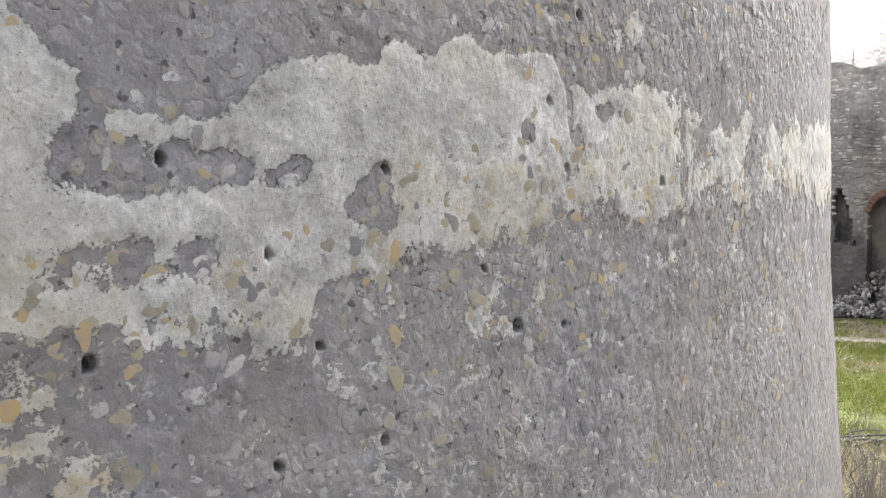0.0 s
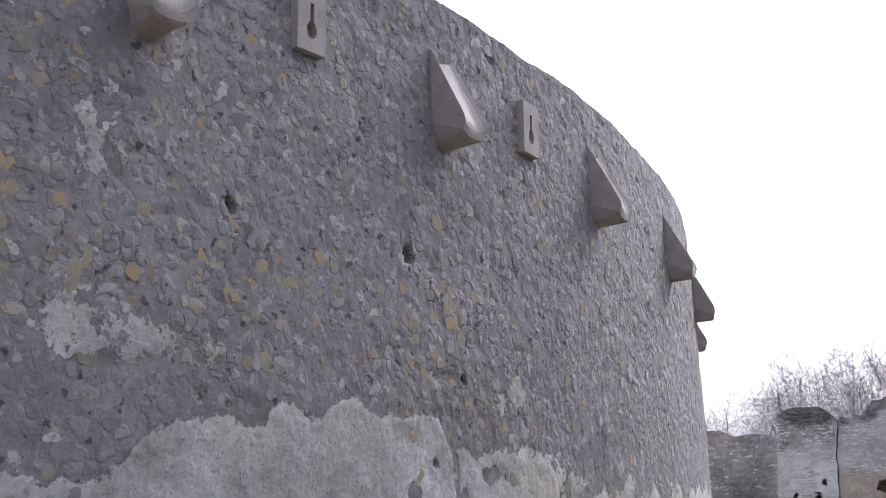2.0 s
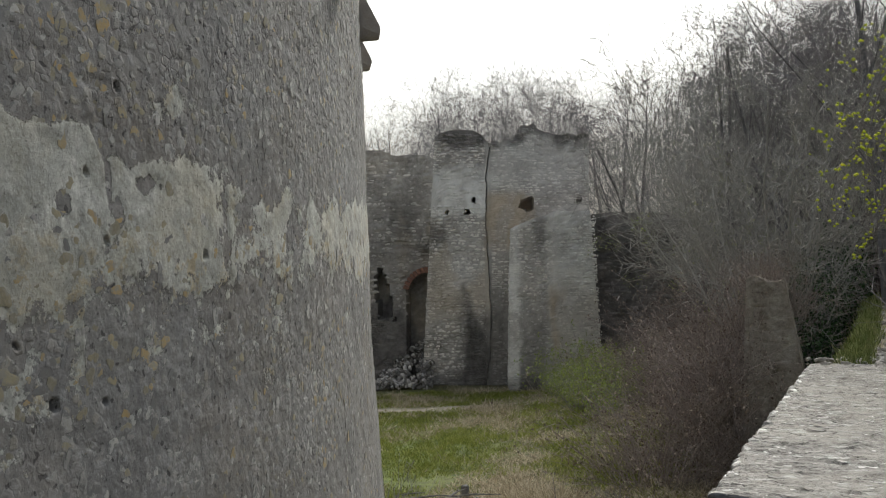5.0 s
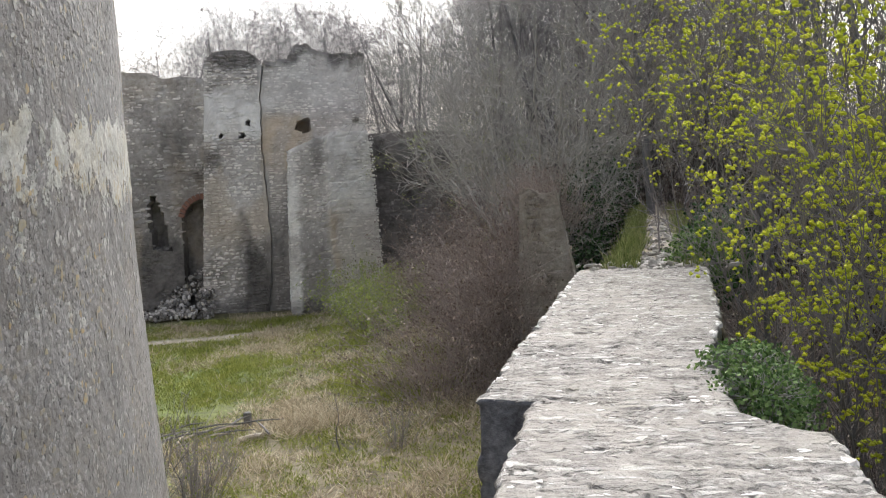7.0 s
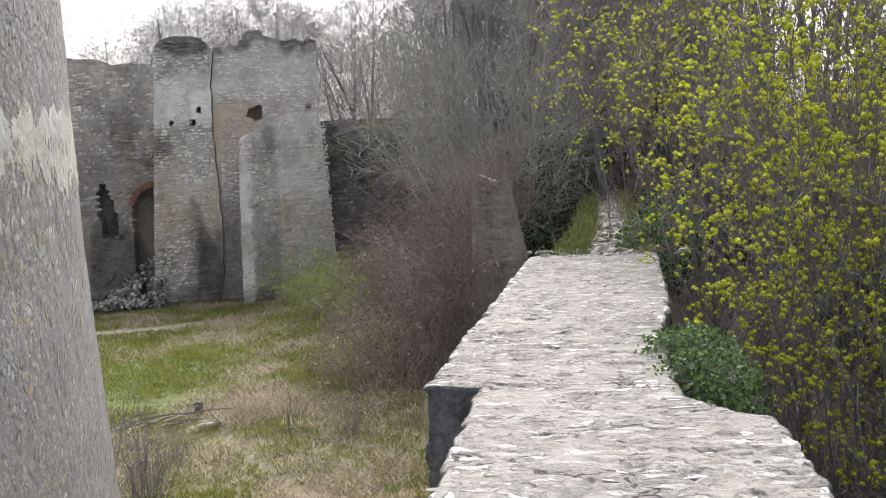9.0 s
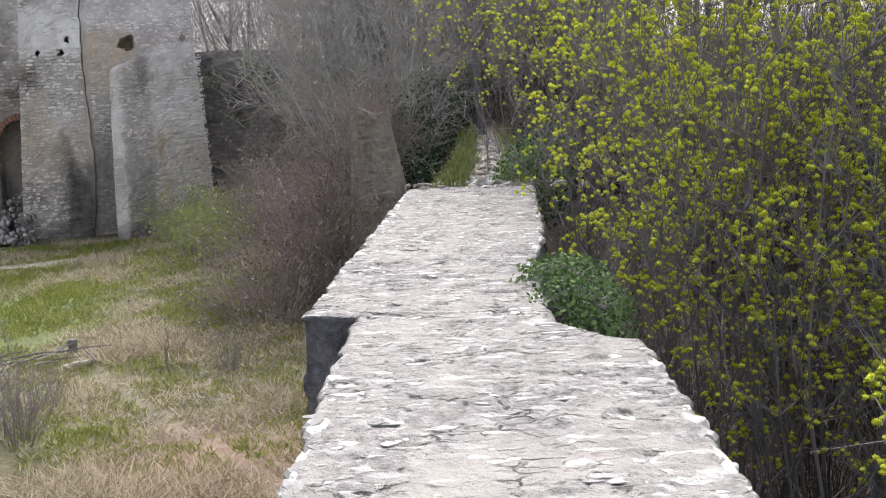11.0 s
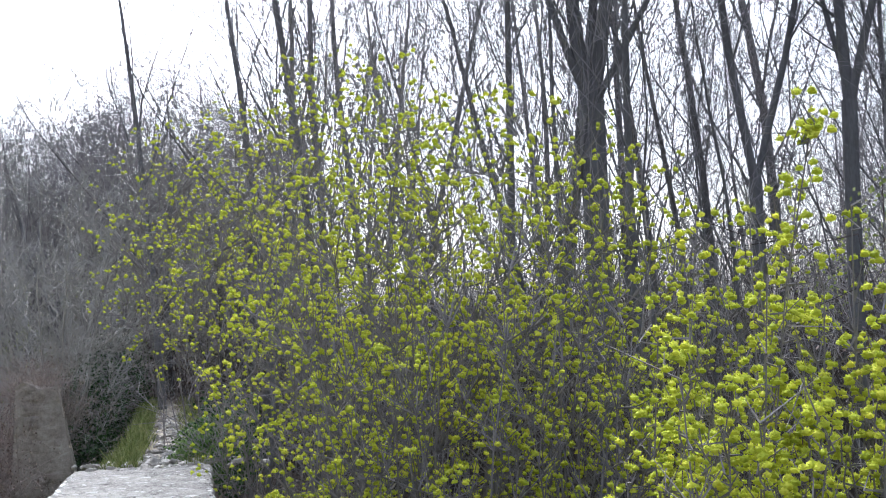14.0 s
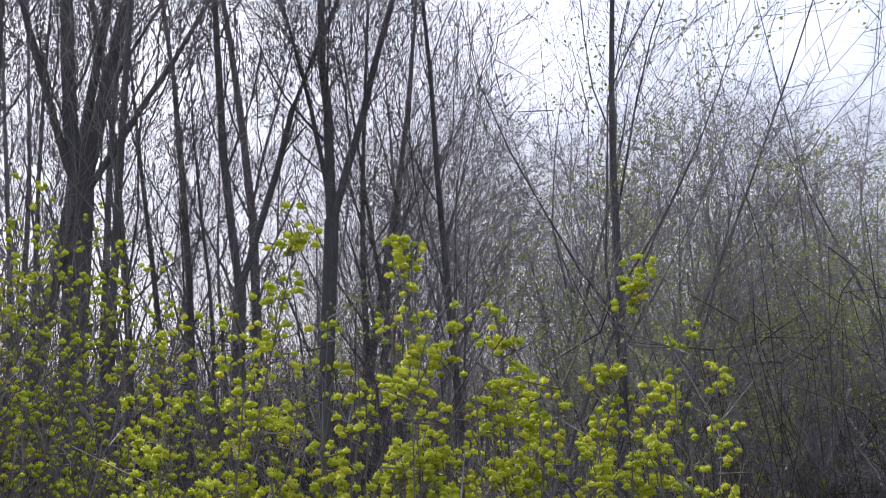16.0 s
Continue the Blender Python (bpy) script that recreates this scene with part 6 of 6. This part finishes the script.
def build_stump():
    stump = empty("tree_stump", (9.0, 20.7, float(ground_z(9.0, 20.7))))
    so = Soup()
    rng = random.Random(3)
    so.tube([Vector((0, 0, -0.05)), Vector((0, 0, 0.08)), Vector((0.01, 0, 0.24)), Vector((0.01, 0, 0.26)), Vector((0.01, 0, 0.26))], [0.12, 0.09, 0.08, 0.06, 0.0], 9)
    so.made("wood", M_BARK, stump)
    tagged(stump, "small dark tree stump in the grass", "stump")
    log = empty("fallen_log", (8.6, 19.4, float(ground_z(8.6, 19.4)) + 0.04))
    so = Soup()
    so.tube([Vector((-0.32, 0.05, 0)), Vector((-0.1, 0, 0.03)), Vector((0.15, -0.02, 0.03)), Vector((0.34, 0.03, 0.01))], [0.045, 0.055, 0.05, 0.03], 8)
    so.tube([Vector((0.1, 0, 0.03)), Vector((0.2, 0.1, 0.07)), Vector((0.28, 0.16, 0.08))], [0.02, 0.015, 0.008], 5)
    so.made("wood", M_LOG, log)
    tagged(log, "pale weathered fallen branch lying on grass", "log")
    pile = empty("stick_pile", (8.0, 20.2, float(ground_z(8.0, 20.2))))
    for k in range(16):
        a, so = rng.uniform(-0.5, 0.5) + (1.2 if k % 5 == 0 else 0.0), Soup()
        ln, q = rng.uniform(0.5, 1.1), Vector((rng.gauss(0, 0.45), rng.gauss(0, 0.22), 0.02 + 0.012 * k))
        d = Vector((math.cos(a), math.sin(a), rng.uniform(-0.05, 0.08)))
        so.tube([q - d * ln * 0.5, q + Vector((0, 0, 0.03)), q + d * ln * 0.5], [0.022, 0.018, 0.008], 5)
        so.made("stick", M_LOG if k % 4 == 0 else M_BARK, pile)
    tagged(pile, "low heap of grey dead sticks in the grass", "sticks")


build_stump()
sap = build_bush(560, 0.5, 1.3, 40, M_TWIG, M_SPRING, 1, "sapling_shrub", "thin bare sapling shrub in the meadow", group="sapling shrubs", up=2.0, leaf_size=0.04)
place_xy([sap], [(6.6, 16.9, 1.0), (6.1, 15.8, 1.1), (7.3, 17.6, 0.6), (5.6, 16.6, 1.3), (10.2, 17.0, 0.8)], rng_b)

def build_stem(seed, height):
    """A lone bare sapling: one thin stem with a few short twigs."""
    rng = random.Random(seed)
    thing, so = empty("sapling"), Soup()
    pts = [Vector((rng.gauss(0, 0.012) * i, rng.gauss(0, 0.012) * i, -0.1 + height * i / 6)) for i in range(7)]
    so.tube(pts, [0.014, 0.013, 0.012, 0.010, 0.008, 0.006, 0.004], 5)
    so.made("stem", M_BARK, thing)
    tw = Soup()
    for k in range(9):
        p = pts[rng.randint(2, 6)]
        tw.spike(p, p + rand_dir(rng, 1.2) * rng.uniform(0.1, 0.28), 0.005)
    tw.made("twigs", M_TWIG, thing)
    return tagged(thing, "lone thin bare sapling standing in the dry grass", "sapling", "lone saplings")


for k, (x_, y_, h_) in enumerate(((9.35, 17.6, 1.0), (5.9, 17.2, 1.5), (6.2, 17.9, 1.2), (6.0, 16.2, 1.4))):
    build_stem(570 + k, h_).location = (x_, y_, float(ground_z(x_, y_)))


# ---- stones of the wall top and the tower, last ----
def wall_top_stones():
    rng = random.Random(41)
    shared = [stone_mesh("stone", rng, M_WALLSTONE_PIECE)[0] for _ in range(8)]
    shapes, poses, singles = [], [], 0
    for i in range(2400):
        s = rng.uniform(1.5, 15.6)
        rim = i % 10 == 0 and not (6.0 < s < 7.4)           # every tenth stone sits on a broken edge
        lo, hi = float(wall_right(s)), float(wall_left(s))
        size = rng.uniform(0.06, 0.15) if rim else rng.uniform(0.022, 0.07) + 0.06 * rng.random() ** 4
        n = (hi - 0.30 * size if i % 20 == 0 else lo + 0.30 * size) if rim else rng.uniform(lo + 0.08, hi - 0.06)
        x, y = wall_xy(s, n)
        z = WALL_TOP + float(wall_relief(np.array(s), np.array(n))) - (0.025 if rim else 0.005)
        tall = size * rng.uniform(0.9, 1.3) if rim else min(0.013, size * rng.uniform(0.10, 0.30))
        m = Matrix.Translation((float(x), float(y), z)) @ Matrix.Rotation(math.atan2(WALL_N.y, WALL_N.x) + (1.57 + rng.gauss(0, 0.15) if rim else rng.gauss(0, 0.5)), 4, "Z") @ Euler((rng.gauss(0, 0.03), rng.gauss(0, 0.03), 0)).to_matrix().to_4x4() @ Matrix.Diagonal((size * rng.uniform(1.2, 2.0), size * rng.uniform(0.55, 0.85), tall, 1))
        if 3.5 < s < 9.5 and size > 0.06 and singles < 300:
            ob = new("stone", shared[rng.randrange(8)])
            ob.parent = curtain
            ob.matrix_world = m
            singles += 1
        else:
            shapes.append(STONES[rng.randrange(10)])
            poses.append(m)
    joined_stones("small_stones", shapes, poses, M_WALLSTONE, curtain)


def tower_stones():
    rng = random.Random(43)
    shared = [(stone_mesh("stone", rng, M_RUBBLE_PIECE, 11, 0.16)[0], stone_mesh("stone", rng, M_OCHRE_PIECE, 11, 0.16)[0]) for _ in range(8)]
    blobs = [stone_mesh("stone", rng, None, 11, 0.16)[1:] for _ in range(12)]
    pts = []
    step = 0.092
    for i in range(int(13.9 / step)):
        for j in range(int(9.0 / step)):
            a = (0.35 + (i + rng.random()) * step) / M_PER_DEG
            z = 0.15 + (j + rng.random()) * step
            pts.append((a, z))
    al, zz = np.array(pts).T
    mask, _ = plaster_mask(al, zz)
    relief = tower_relief(al, zz)
    u = al * M_PER_DEG
    bare = fbm(u * 1.1, zz * 1.1, 47, 3)
    ochre = fbm(u * 0.8, zz * 1.5, 48, 3)
    sets = {False: ([], []), True: ([], [])}
    singles = 0
    for a, z, m, r, b, o in zip(al, zz, mask, relief, bare, ochre):
        if any(math.hypot((a - pa) * M_PER_DEG, z - pz) < pr + 0.07 for pa, pz, pr in PUTLOGS):
            continue
        keep = 0.66 if z > 5.9 else 0.55
        if b < 0.42:
            keep *= 0.35
        if m > 0.02:
            keep = 0.3 if z < 4.65 or (a > 10 and z < 5.2) else 0.03
        if rng.random() > keep:
            continue
        size = rng.uniform(0.05, 0.10) + 0.07 * rng.random() ** 3
        warm = rng.random() < (0.26 if 3.9 < z < 7.2 and a < 17 else 0.10) * (2.2 if o > 0.52 else 0.6) + (0.4 if m > 0 else 0)
        pose_m = tower_pose(a, z, float(r) + (0.0055 if m > 0.02 else -0.0005), rng.uniform(0, 6.28)) @ Matrix.Diagonal((size * 1.25, size * 0.85, size * rng.uniform(0.02, 0.06), 1))
        if singles < 300 and 4 < a < 16 and 3.4 < z < 6.9 and size > 0.085 and rng.random() < 0.6:
            ob = new("stone", shared[rng.randrange(8)][1 if warm else 0])
            ob.parent = tower
            ob.matrix_parent_inverse = Matrix.Translation((-TOWER_X, -TOWER_Y, 0))
            ob.matrix_basis = pose_m
            singles += 1
        else:
            sets[warm][0].append(blobs[rng.randrange(12)])
            sets[warm][1].append(Matrix.Translation((-TOWER_X, -TOWER_Y, 0)) @ pose_m)
    joined_stones("rubble_facing", *sets[False], M_RUBBLE, tower)
    joined_stones("ochre_facing", *sets[True], M_OCHRE, tower)


wall_top_stones()
tower_stones()
